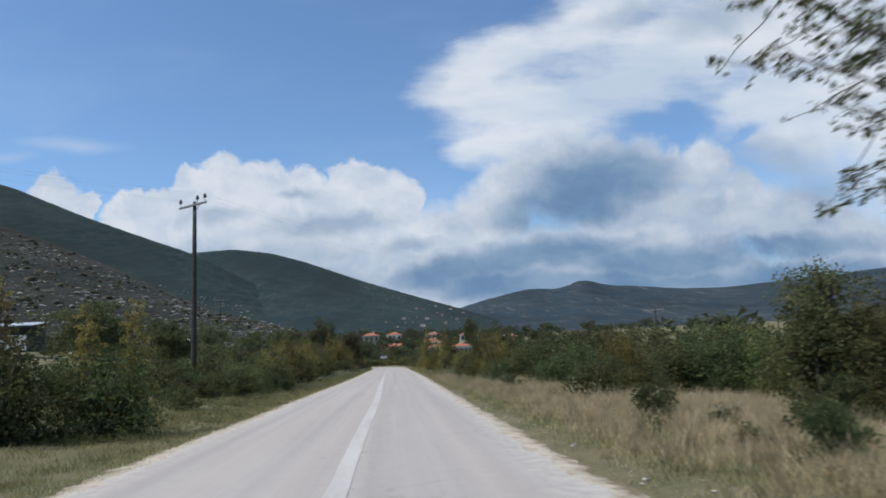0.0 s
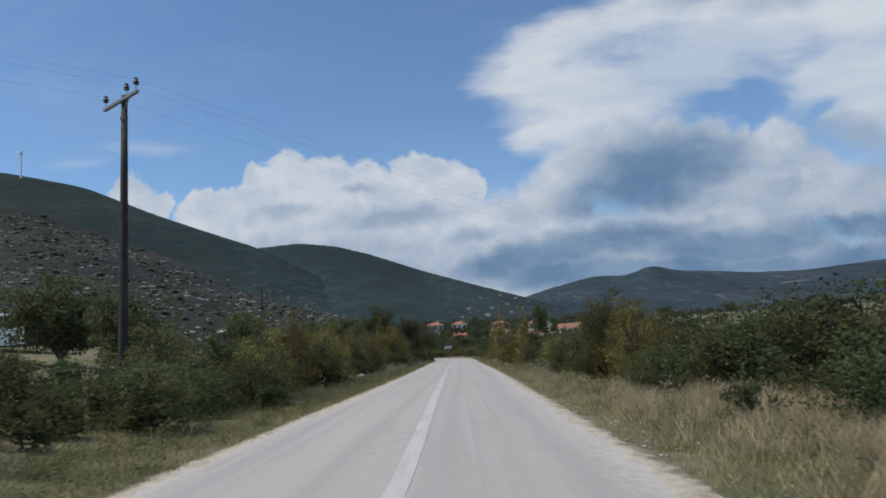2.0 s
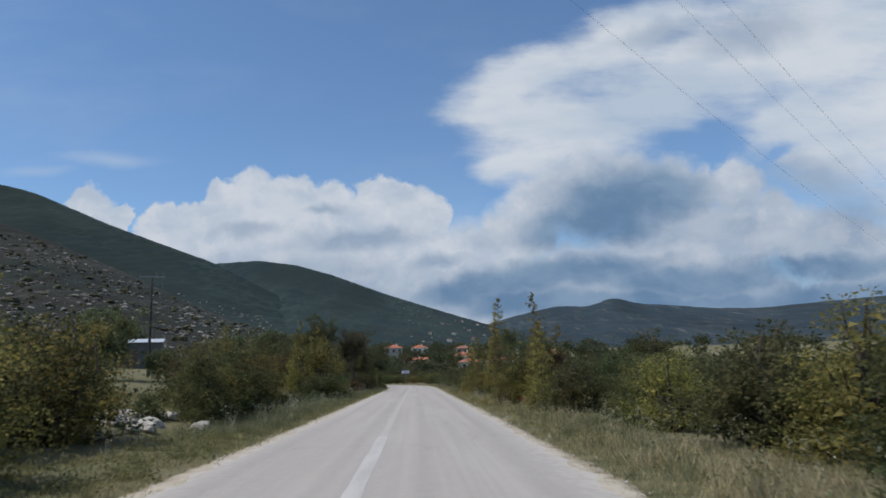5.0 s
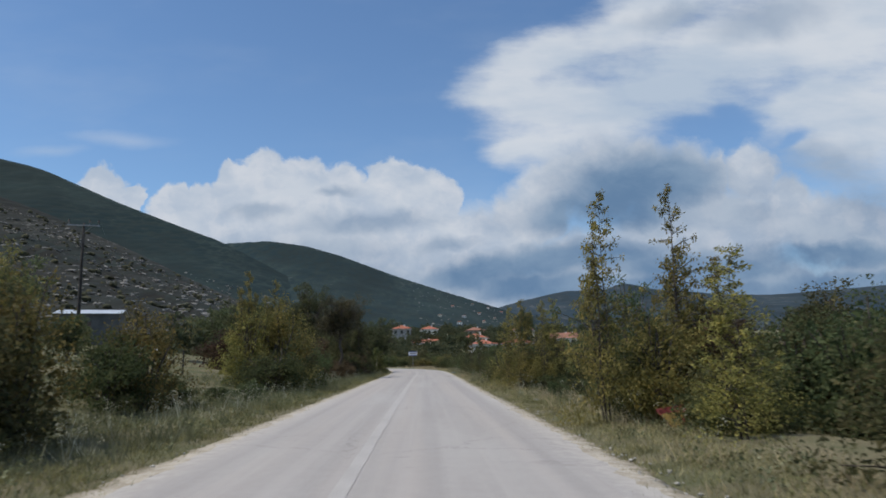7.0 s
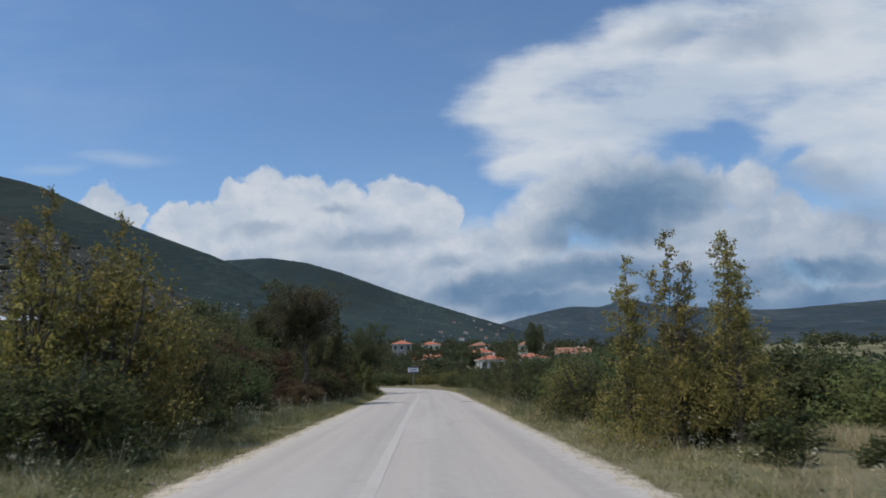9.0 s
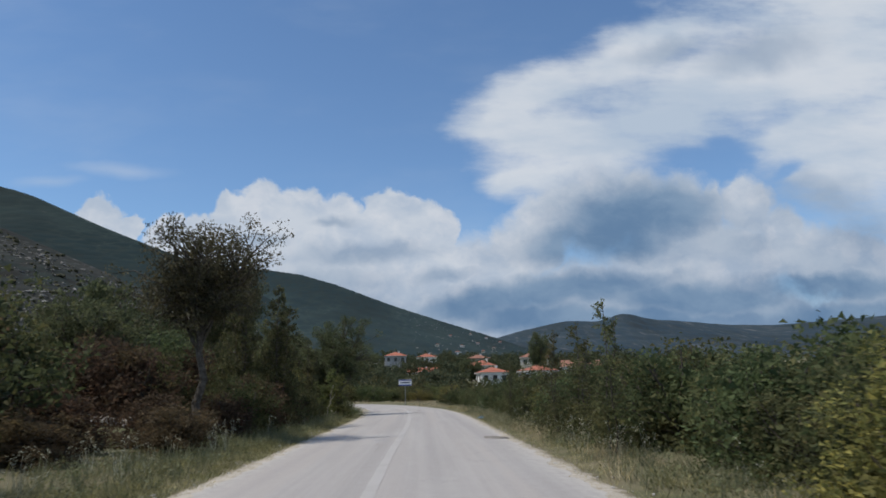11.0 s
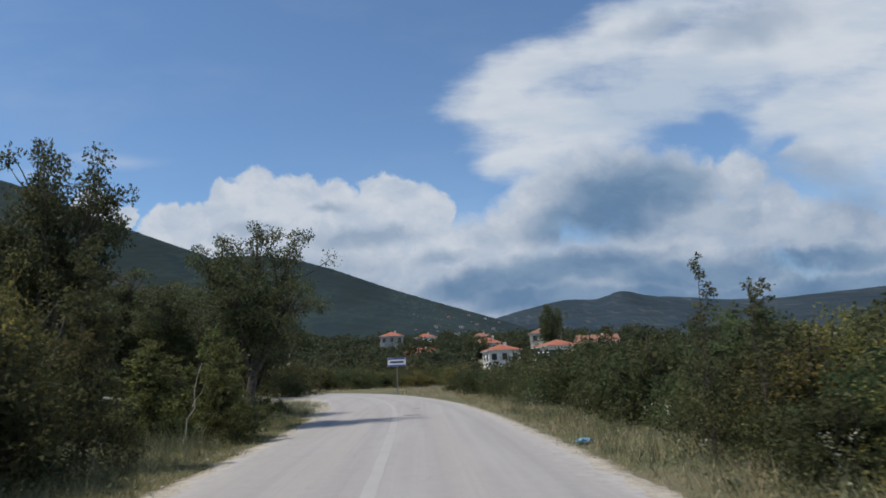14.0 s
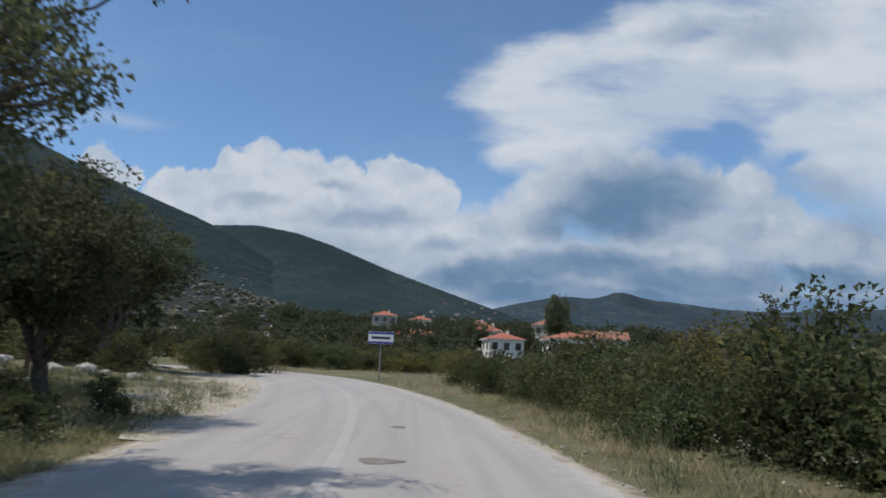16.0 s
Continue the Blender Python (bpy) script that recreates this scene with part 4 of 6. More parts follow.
# kind: maker, leaf material, label, category, variants
KINDS = {
    "oak": (lambda r: bush_shape(r, 2.2, 2.8, 90, 70, 0.072), "leaf_oak", "dense dark green oak bush on the verge", "bush", "roadside bushes"),
    "mix": (lambda r: bush_shape(r, 2.4, 2.6, 90, 68, 0.074), "leaf_mix", "olive-green leafy bush beside the road", "bush", "roadside bushes"),
    "lime": (lambda r: bush_shape(r, 2.2, 3.2, 70, 60, 0.088), "leaf_lime", "rounded light green bush in the field", "bush", "roadside bushes"),
    "gold": (lambda r: bush_shape(r, 2.8, 2.6, 86, 74, 0.064), "leaf_gold", "bush with yellowing autumn leaves beside the road", "bush", "roadside bushes"),
    "brown": (lambda r: bush_shape(r, 2.2, 2.6, 80, 66, 0.088), "leaf_brown", "thin reddish brown bush beside the road", "bush", "roadside bushes"),
    "back": (lambda r: bush_shape(r, 2.2, 2.8, 66, 50, 0.094), "leaf_oak", "dense dark green bush in the hedge", "bush", "hedge bushes"),
    "back_green": (lambda r: bush_shape(r, 2.4, 2.6, 66, 50, 0.094), "leaf_mix", "olive-green leafy bush in the hedge", "bush", "hedge bushes"),
    "dense": (lambda r: bush_shape(r, 3.4, 2.4, 170, 84, 0.066), "leaf_mix", "tall dense grey-green bush beside the road", "bush", "roadside bushes"),
    "low": (lambda r: bush_shape(r, 0.8, 1.1, 26, 46, 0.055), "leaf_oak", "low dark green shrub in the verge grass", "shrub", "low shrubs"),
    "spire": (lambda r: spire_shape(r, 4.6, 2.1, 4, 18, 0.078), "leaf_amber", "slender young tree with upright leaders and yellowing leaves", "tree", "slender roadside trees"),
    "spire_thin": (lambda r: spire_shape(r, 3.0, 1.0, 2, 13, 0.062), "leaf_mix", "thin sapling with a bent leafy leader above the hedge", "tree", "slender roadside trees"),
    "spire_green": (lambda r: spire_shape(r, 4.4, 2.1, 4, 24, 0.085), "leaf_mix", "slender young tree with upright green leaders", "tree", "slender roadside trees"),
    "spire_lime": (lambda r: spire_shape(r, 3.2, 2.2, 5, 16, 0.10), "leaf_lime", "young sapling with light green leaves and upright shoots", "tree", "slender roadside trees"),
    "tree": (lambda r: tree_shape(r, 7.4, 5.6, 1.5, 280, 84, 0.135), "leaf_dark", "dark green broad-crowned tree beside the road", "tree", "roadside trees"),
    "sparse": (lambda r: tree_shape(r, 7.4, 5.4, 3.6, 360, 70, 0.098, True), "leaf_umber", "thinly leaved brownish tree with visible limbs", "tree", "roadside trees"),
    "tall_tree": (lambda r: tree_shape(r, 7.4, 5.6, 2.1, 300, 110, 0.105), "leaf_dark", "dark green tree with a clear trunk beside the lay-by", "tree", "roadside trees"),
    "scraggy": (lambda r: tree_shape(r, 4.0, 3.4, 0.7, 120, 46, 0.075, True), "leaf_oak", "small scraggy dark tree with spreading branches", "tree", "roadside trees"),
    "field_tree": (lambda r: tree_shape(r, 6.0, 7.0, 0.5, 210, 48, 0.25), "leaf_dark", "round dark evergreen tree in the field", "tree", "field trees"),
    "far_tree": (lambda r: tree_shape(r, 5.5, 5.5, 0.7, 44, 8, 0.72), "leaf_far", "dark green tree among the village houses", "tree", "village trees"),
    "far_bush": (lambda r: bush_shape(r, 3.0, 4.5, 32, 8, 0.62), "leaf_mix", "olive-green scrub below the village", "bush", "village scrub"),
    "far_tall": (lambda r: spire_shape(r, 8.0, 2.6, 3, 8, 0.32), "leaf_dark", "tall dark cypress-like tree in the village", "tree", "village trees"),
}
made = {}


def ground_at(x, y):
    return float(land(x, y)[0])


def plant(kind, x, y, h, wide, variants=4):
    maker, leaf, label, category, group = KINDS[kind]
    own_rng = np.random.default_rng(int(abs(x) * 100) * 7919 + int(abs(y) * 100))
    v = int(own_rng.integers(variants))
    key = (kind, v)
    nominal = {"back": (2.2, 2.8), "back_green": (2.4, 2.6), "oak": (2.2, 2.8), "mix": (2.4, 2.6), "lime": (2.2, 3.2), "gold": (2.8, 2.6), "brown": (2.2, 2.6), "low": (0.8, 1.1), "dense": (3.4, 2.4), "spire": (4.6, 2.1), "spire_green": (4.4, 2.1), "spire_thin": (3.0, 1.0), "spire_lime": (3.2, 2.2),
               "tree": (7.4, 5.6), "tall_tree": (7.4, 5.6), "sparse": (7.4, 5.4), "scraggy": (4.0, 3.4), "field_tree": (6.0, 7.0), "far_tree": (5.5, 5.5), "far_bush": (3.0, 4.5), "far_tall": (8.0, 2.6)}[kind]
    fuller = 1.22 if category == "bush" else 1.0
    sx, sz = fuller * wide / nominal[1], h / nominal[0]
    m = Matrix.Translation((x, y, ground_at(x, y) - 0.03)) @ Matrix.Rotation(float(own_rng.uniform(0, 6.28)), 4, "Z") @ Matrix.Diagonal((sx, sx, sz, 1))
    if key not in made:
        rng = np.random.default_rng(sum(map(ord, kind)) * 7 + v)
        lv, (wv, wf) = maker(rng)
        root = thing("tree" if category == "tree" else category, m, label, category, group)
        under("trunk" if category == "tree" else "wood", mesh_of("wood", wv, wf, M["bark"], True), root)
        under("crown", tris_mesh("crown", lv, M[leaf]), root)
        made[key] = root
        return root
    first = made[key].scale
    return copy_thing(made[key], m @ Matrix.Diagonal((1 / first.x, 1 / first.y, 1 / first.z, 1)))


def row(kind, rows):
    for x, y, h, wide in rows:
        plant(kind, x, y, h, wide)


# beside the road, left of it
row("oak", [(-5.9, 15.2, 2.1, 2.6), (-7.2, 13.6, 2.2, 2.4), (-6.9, 41.4, 2.3, 2.6), (-6.2, 48.2, 2.4, 2.8), (-7.3, 74.6, 2.2, 2.1), (-5.6, 86.0, 2.2, 3.0), (-6.2, 98.5, 2.4, 2.6),
            (-6.4, 119.8, 3.4, 3.2), (-7.6, 124.0, 3.0, 3.6), (-8.8, 163.0, 2.0, 2.8), (-10.6, 166.8, 2.6, 3.4)])
row("mix", [(-6.3, 63.0, 2.8, 1.9), (-9.4, 38.6, 2.6, 2.8), (-8.6, 45.0, 1.9, 2.4), (-8.2, 53.0, 2.6, 3.0), (-9.6, 56.2, 2.6, 2.6), (-8.6, 69.0, 2.9, 3.0), (-6.6, 94.4, 3.4, 3.0), (-8.8, 101.8, 3.8, 2.6),
            (-11.0, 107.0, 4.4, 3.6), (-5.3, 121.6, 2.6, 2.4), (-5.4, 118.2, 3.4, 2.0), (-6.8, 118.0, 4.0, 2.4), (-9.0, 128.6, 3.4, 3.6), (-9.6, 168.6, 3.2, 3.6), (-11.4, 155.6, 1.9, 2.4), (-14.6, 154.8, 2.1, 2.8), (-18.4, 155.4, 2.4, 3.2), (-23.0, 156.0, 2.4, 3.4), (-16.4, 164.0, 2.6, 3.4), (-28.0, 158.0, 2.6, 3.6)])
row("gold", [(-6.2, 39.6, 2.9, 1.8), (-6.1, 43.8, 3.3, 1.6), (-6.0, 49.8, 3.1, 2.2), (-7.2, 56.0, 3.3, 2.4), (-6.6, 64.0, 2.2, 2.2), (-7.4, 67.5, 2.4, 1.8), (-7.9, 71.0, 3.7, 1.3),
             (-6.9, 75.8, 3.1, 2.1), (-6.7, 65.6, 3.3, 1.7), (-6.3, 90.6, 3.4, 2.6), (-6.0, 88.6, 4.5, 2.9), (-7.2, 87.6, 3.9, 2.4), (-5.6, 122.4, 3.6, 1.5)])
row("brown", [(-7.7, 66.8, 2.6, 1.8), (-8.6, 14.8, 2.9, 2.6), (-6.8, 103.6, 1.2, 1.8), (-5.6, 111.6, 1.5, 2.0), (-10.4, 108.2, 1.8, 2.6), (-5.2, 114.4, 2.0, 2.0), (6.4, 89.6, 2.6, 1.9), (6.9, 71.6, 2.4, 2.2), (-11.0, 114.0, 2.0, 2.8), (-7.0, 99.0, 3.0, 2.6), (-5.4, 117.6, 1.8, 2.2)])
row("spire", [(-5.3, 15.9, 3.0, 1.1), (-6.3, 15.6, 2.8, 1.2), (-8.0, 15.0, 3.2, 1.4), (-7.2, 88.0, 5.3, 1.5), (-6.3, 89.2, 5.0, 1.3), (-9.2, 72.4, 2.6, 1.2)])
row("mix", [(-6.2, 67.0, 2.9, 2.6)])
row("gold", [(-5.9, 68.3, 3.0, 2.0)])
row("oak", [(-6.7, 65.0, 2.2, 2.4)])
row("spire_lime", [(-3.8, 127.9, 2.3, 1.4), (-4.5, 128.8, 2.6, 2.0), (-5.6, 128.4, 2.3, 2.2)])
row("spire_green", [(-6.2, 121.0, 4.4, 1.8), (-5.3, 119.2, 5.4, 1.8), (-6.0, 116.6, 6.3, 1.8), (-5.0, 117.2, 5.5, 1.8), (-4.9, 123.4, 3.8, 1.4), (-18.2, 158.0, 2.6, 1.8)])
row("sparse", [(-5.8, 110.3, 6.6, 4.4)])
row("tree", [(-13.0, 137.4, 9.6, 5.4), (-13.0, 130.0, 3.8, 4.6), (-13.4, 158.5, 7.4, 7.6), (-19.0, 158.0, 8.4, 8.4), (-13.0, 118.0, 4.4, 5.0)])
row("tall_tree", [(-4.2, 132.1, 5.9, 3.7)])
row("tree", [(-9.6, 142.0, 5.0, 4.8), (-5.6, 138.0, 4.5, 3.8)])
row("brown", [(-5.2, 106.8, 1.2, 1.8), (-6.2, 108.6, 1.5, 2.0), (-7.4, 105.6, 1.3, 2.0), (-6.6, 103.4, 1.0, 1.6), (-8.8, 107.2, 1.6, 2.2)])
row("oak", [(-5.2, 113.2, 2.0, 2.0), (-10.6, 104.4, 1.8, 2.6)])
row("mix", [(-7.8, 136.8, 1.1, 1.7), (-6.5, 139.0, 0.9, 1.4), (-9.0, 139.6, 1.2, 1.8), (-7.0, 135.2, 0.9, 1.3)])
row("low", [(-6.4, 23.2, 0.9, 1.3), (-7.6, 25.4, 0.8, 1.4), (-6.9, 28.6, 1.0, 1.5), (-8.4, 30.8, 1.1, 1.5), (-6.3, 33.0, 1.0, 1.4), (-10.2, 27.4, 1.0, 1.6), (-5.4, 36.2, 0.9, 1.2), (-7.6, 62.2, 0.9, 1.2), (-5.2, 79.8, 0.8, 1.2),
            (-4.7, 91.5, 0.9, 1.2), (-7.8, 34.8, 1.3, 1.8), (-11.4, 22.6, 1.2, 1.8), (-13.6, 30.0, 1.3, 2.0), (-9.6, 21.0, 0.9, 1.4), (-15.0, 24.0, 1.2, 1.8), (-12.0, 35.0, 1.4, 2.2), (-4.6, 127.2, 0.7, 1.0), (-4.7, 138.6, 0.7, 1.1), (-6.0, 141.4, 0.8, 1.2), (-5.6, 134.5, 0.8, 1.4), (-6.2, 136.4, 0.9, 1.6), (-7.4, 138.0, 0.9, 1.5), (-8.6, 136.6, 0.9, 1.6), (-9.6, 138.4, 1.0, 1.7), (-5.4, 137.0, 0.7, 1.3), (-8.2, 140.6, 0.8, 1.5), (-6.9, 133.6, 0.8, 1.4), (-4.6, 131.2, 0.8, 1.4), (-5.4, 132.2, 0.9, 1.5), (-4.4, 133.4, 0.7, 1.3), (-6.2, 131.0, 1.0, 1.6), (-4.5, 135.2, 0.7, 1.2), (-6.5, 76.8, 0.7, 1.5), (-7.6, 78.2, 0.8, 1.6), (-6.0, 79.6, 0.7, 1.4), (-8.2, 80.6, 0.8, 1.6), (-5.7, 82.2, 0.7, 1.4), (-9.4, 77.4, 0.7, 1.5)])
row("low", [(-6.8, 27.4, 0.8, 1.2), (-9.2, 25.0, 0.9, 1.4), (-7.4, 30.6, 1.2, 1.7), (-9.4, 33.0, 1.4, 2.0), (-11.2, 29.6, 1.4, 2.0), (-6.4, 35.4, 1.2, 1.7), (-10.0, 36.6, 1.4, 2.0)])
row("mix", [(-6.1, 30.4, 1.6, 1.9), (-7.2, 33.4, 2.0, 2.2), (-9.9, 31.0, 1.8, 2.4)])
row("oak", [(-6.4, 32.8, 1.9, 2.2), (-5.9, 37.2, 2.0, 2.2), (-12.6, 33.8, 1.8, 2.6)])
row("field_tree", [(-21.6, 54.4, 5.1, 6.6), (-13.4, 45.2, 3.7, 3.8), (-24.0, 96.0, 5.4, 5.6), (-20.6, 99.0, 2.8, 3.2), (-25.0, 160.5, 9.0, 9.0), (-20.0, 167.0, 8.6, 8.4), (-31.0, 166.0, 9.0, 9.0), (-17.0, 128.0, 6.4, 6.0), (-16.0, 143.0, 5.6, 5.6)])
# right of it
row("low", [(4.75, 6.9, 0.8, 0.7), (5.1, 7.5, 0.7, 0.8), (5.5, 8.5, 0.8, 0.9), (4.6, 8.6, 0.35, 0.6), (5.2, 10.4, 0.4, 0.7), (6.6, 9.9, 0.9, 1.0), (4.2, 10.6, 0.3, 0.6), (5.5, 13.4, 0.7, 0.7)])


def roadside_tree(x, y):
    """A small tree whose thin lower branches hang out over the road's edge."""
    rng = np.random.default_rng(77)
    root = thing("tree", Matrix.Translation((x, y, ground_at(x, y) - 0.03)), "small tree with thin drooping branches over the road", "tree", "roadside trees")
    fork = np.array([-0.2, 0.0, 1.9])
    wood = [limb(rng, (0, 0, -0.2), fork, 0.08, 0.06, 6, 0.05)]
    spots = []
    # limbs reach out over the road and back over the verge
    for out, side, up, droop in [(-2.65, -0.15, 3.05, 0.18), (-2.35, 0.1, 2.75, 0.22), (-2.3, -0.1, 2.4, 0.2), (-1.9, 0.5, 3.3, 0.1), (-1.8, -0.3, 3.1, 0.1), (-1.9, 0.15, 2.15, 0.15),
                                 (1.2, 0.6, 3.2, 0.0), (0.9, -0.9, 3.6, 0.0), (0.2, 1.1, 3.5, 0.0), (-0.4, -1.0, 3.7, 0.0), (0.0, 0.2, 4.2, 0.0), (-0.9, 0.3, 3.8, 0.0)]:
        end = np.array([out, side, up])
        wood.append(limb(rng, fork, end, 0.022, 0.005, 7, 0.08))
        for k in range(26):
            t = rng.uniform(0.45, 1.0)
            a = fork + (end - fork) * t
            b = a + (end - fork) * rng.uniform(0.0, 0.12) + rng.normal(0, 1, 3) * np.array([0.14, 0.16, 0.14]) - (0, 0, droop * rng.uniform(0, 0.8))
            wood.append(limb(rng, a, b, 0.004, 0.0018, 4, 0.15))
            spots += [b, a + (b - a) * 0.6 + rng.normal(0, 0.012, 3)]
    under("trunk", mesh_of("trunk", *join(wood), M["bark"], True), root)
    under("crown", tris_mesh("crown", clumps(rng, np.array(spots), [0.036] * len(spots), 8, 0.046, 0.3), M["leaf_oak"]), root)


roadside_tree(4.7, 3.2)
row("back", [(12.6, 25.6, 3.0, 2.6), (16.6, 26.4, 3.0, 2.6), (19.4, 31.6, 3.4, 3.0)])
row("back_green", [(14.4, 26.6, 3.0, 2.6), (17.2, 31.8, 3.5, 3.0), (15.0, 32.4, 3.3, 3.0)])
row("dense", [(8.75, 13.0, 3.4, 2.2), (9.4, 11.9, 3.0, 1.7), (14.0, 79.3, 4.5, 3.4)])
row("oak", [(5.6, 17.9, 1.7, 1.7), (5.3, 33.4, 1.1, 1.5), (5.9, 34.9, 1.4, 1.8), (5.0, 119.2, 1.2, 1.6)])
row("gold", [(5.3, 71.0, 2.5, 2.0), (6.4, 71.8, 2.8, 2.2)])
row("mix", [(6.0, 69.2, 1.8, 1.8), (7.6, 70.4, 2.3, 2.2)])
row("scraggy", [(6.1, 75.9, 3.9, 3.4)])
row("oak", [(11.4, 24.6, 2.4, 3.4), (6.6, 25.4, 1.9, 2.6), (7.8, 29.4, 2.5, 3.4), (7.0, 32.6, 2.2, 2.8), (7.6, 37.2, 2.4, 2.8), (6.6, 47.6, 2.2, 2.4), (6.2, 56.6, 1.9, 2.4), (9.6, 71.2, 3.0, 3.0),
            (8.4, 69.2, 2.9, 2.9), (10.8, 67.5, 1.9, 2.4), (6.2, 73.2, 2.0, 2.4), (5.7, 72.0, 2.2, 2.4), (5.9, 88.8, 2.2, 2.3), (6.8, 90.6, 2.3, 2.6), (5.4, 90.4, 2.2, 2.2), (6.4, 101.4, 2.0, 2.6), (5.9, 112.0, 2.0, 2.4), (6.2, 119.4, 1.9, 2.4), (6.4, 128.8, 2.0, 2.6)])
row("oak", [(6.0, 135.4, 1.8, 2.2), (4.8, 148.8, 1.7, 2.2), (3.9, 153.4, 1.7, 2.2), (6.6, 143.8, 1.9, 2.4), (8.8, 132.0, 2.4, 3.0), (3.2, 158.8, 1.6, 2.2)])
row("mix", [(7.4, 20.6, 1.7, 2.2), (9.8, 24.6, 2.7, 3.2), (9.4, 28.0, 2.9, 3.6), (10.2, 32.4, 2.6, 3.4), (7.6, 45.8, 3.0, 2.6), (6.4, 52.0, 2.2, 2.6), (7.4, 60.4, 2.2, 2.6), (5.9, 63.8, 2.0, 2.2),
            (5.6, 86.6, 2.1, 2.2), (4.9, 93.4, 2.0, 2.2), (6.2, 98.0, 2.1, 2.6), (5.7, 105.8, 2.1, 2.4), (7.3, 109.2, 2.6, 3.0), (6.2, 115.6, 2.2, 2.6), (6.0, 122.6, 2.0, 2.4), (7.6, 126.0, 2.3, 2.8), (6.0, 132.0, 1.9, 2.2), (5.5, 139.6, 1.7, 2.0)])
row("dense", [(5.9, 41.9, 3.4, 1.6), (6.6, 44.0, 3.8, 2.3), (7.4, 43.0, 3.2, 2.0)])
row("gold", [(6.8, 19.6, 2.1, 1.2), (5.5, 35.2, 2.6, 1.8), (6.1, 38.6, 2.7, 1.8), (5.9, 55.2, 1.9, 1.7), (7.0, 60.6, 1.9, 1.8), (6.8, 50.0, 2.5, 2.2), (5.1, 96.4, 1.9, 1.8), (7.9, 138.2, 2.3, 1.9),
             (8.4, 117.4, 2.6, 2.2), (6.8, 107.4, 2.4, 1.8), (7.2, 123.2, 2.4, 2.0)])
row("spire", [(4.2, 70.8, 4.65, 1.4), (5.93, 71.4, 4.85, 1.6), (7.0, 72.2, 3.5, 1.7), (5.5, 67.7, 3.0, 1.4), (4.6, 85.8, 3.75, 1.2), (4.2, 87.0, 3.5, 1.2), (5.4, 85.4, 3.5, 1.1), (6.1, 86.8, 3.7, 1.3), ])
row("spire_thin", [(4.28, 104.4, 3.1, 0.9), (4.2, 109.5, 2.9, 0.9), (4.7, 108.8, 3.05, 1.1), (5.2, 109.6, 2.6, 0.9), (6.5, 116.9, 2.8, 0.9), (4.4, 121.3, 2.8, 0.8), (5.0, 120.9, 2.4, 0.8), (6.2, 122.8, 2.7, 0.9)])
row("spire_green", [(8.6, 141.2, 3.2, 1.4)])
row("low", [(5.1, 12.9, 0.9, 1.0), (4.9, 26.6, 0.7, 1.0), (5.0, 31.0, 0.8, 1.0), (4.7, 46.2, 0.7, 1.0), (4.8, 79.2, 0.7, 1.0), (6.8, 81.6, 0.9, 1.3), (5.4, 84.0, 0.8, 1.1), (9.0, 82.4, 0.9, 1.3), (6.0, 78.6, 0.6, 1.2), (5.6, 80.8, 0.6, 1.2), (6.6, 83.2, 0.6, 1.3), (7.6, 76.6, 0.9, 1.5), (5.4, 76.8, 0.6, 1.1), (6.2, 85.2, 0.7, 1.3)])
row("oak", [(7.2, 161.0, 1.7, 2.8), (11.0, 168.5, 2.0, 3.2), (5.4, 170.0, 1.6, 2.6)])
row("lime", [(13.6, 163.0, 2.2, 3.6), (9.6, 152.0, 2.6, 3.4), (13.0, 92.6, 2.4, 3.4), (16.6, 100.2, 2.6, 4.0), (11.4, 101.0, 2.4, 3.4), (14.0, 27.0, 2.8, 4.0), (18.5, 88.0, 2.6, 4.2), (10.8, 108.4, 2.6, 3.6), (10.6, 113.6, 2.7, 3.6)])


def belt(kinds, xlo, xhi, ylo, yhi, n, hlo, hhi, ratio, seed, skip=()):
    """Plants strewn over a stretch of land; skip: open places as x, y, radius."""
    rng = np.random.default_rng(seed)
    k = 0
    while k < n:
        x, y = rng.uniform(xlo, xhi), rng.uniform(ylo, yhi)
        h = rng.uniform(hlo, hhi)
        kind = kinds[int(rng.integers(len(kinds)))]
        k += 1
        if road_gap(x, y)[0] < 5.6 or any(math.hypot(x - a, y - b) < r for a, b, r in skip):
            continue
        plant(kind, x, y, h, h * ratio * rng.uniform(0.85, 1.2))


OPEN = [(11, 84, 5.0), (10, 80, 4.0), (9.5, 88, 3.6), (10, 12, 3.0)]
belt(["oak", "mix", "mix", "oak", "lime"], 9.5, 17, 18, 78, 34, 2.0, 2.8, 1.35, 5, OPEN)
belt(["back", "back_green", "back"], 15, 26, 78, 104, 14, 2.4, 3.4, 1.3, 6, OPEN)
belt(["back", "back_green", "back_green", "gold", "back"], 7.2, 14, 98, 146, 38, 2.3, 3.2, 1.2, 7, OPEN)
belt(["back", "back_green", "back_green", "gold", "back"], 7, 17, 146, 174, 16, 1.3, 1.9, 1.5, 17, OPEN)
belt(["back_green", "brown", "back"], -12, -8.4, 36, 60, 9, 2.0, 2.8, 1.2, 9)
belt(["back_green", "back", "brown"], -13, -9, 97, 130, 16, 2.6, 4.0, 1.1, 10)
hedge_rng = np.random.default_rng(77)
for hy in np.arange(95.5, 152, 1.9):
    big = float(hedge_rng.uniform(0, 1))
    hx = 5.45 + (0.05 if hy < 130 else -0.05 * (hy - 130)) + 0.75 * big + float(hedge_rng.uniform(-0.2, 0.5))
    plant(("back", "back_green", "mix", "oak", "back", "gold" if hy < 124 else "back")[int(hedge_rng.integers(6))], hx, float(hy + hedge_rng.uniform(-0.4, 0.4)), 1.2 + 1.35 * big, 1.6 + 1.3 * big)
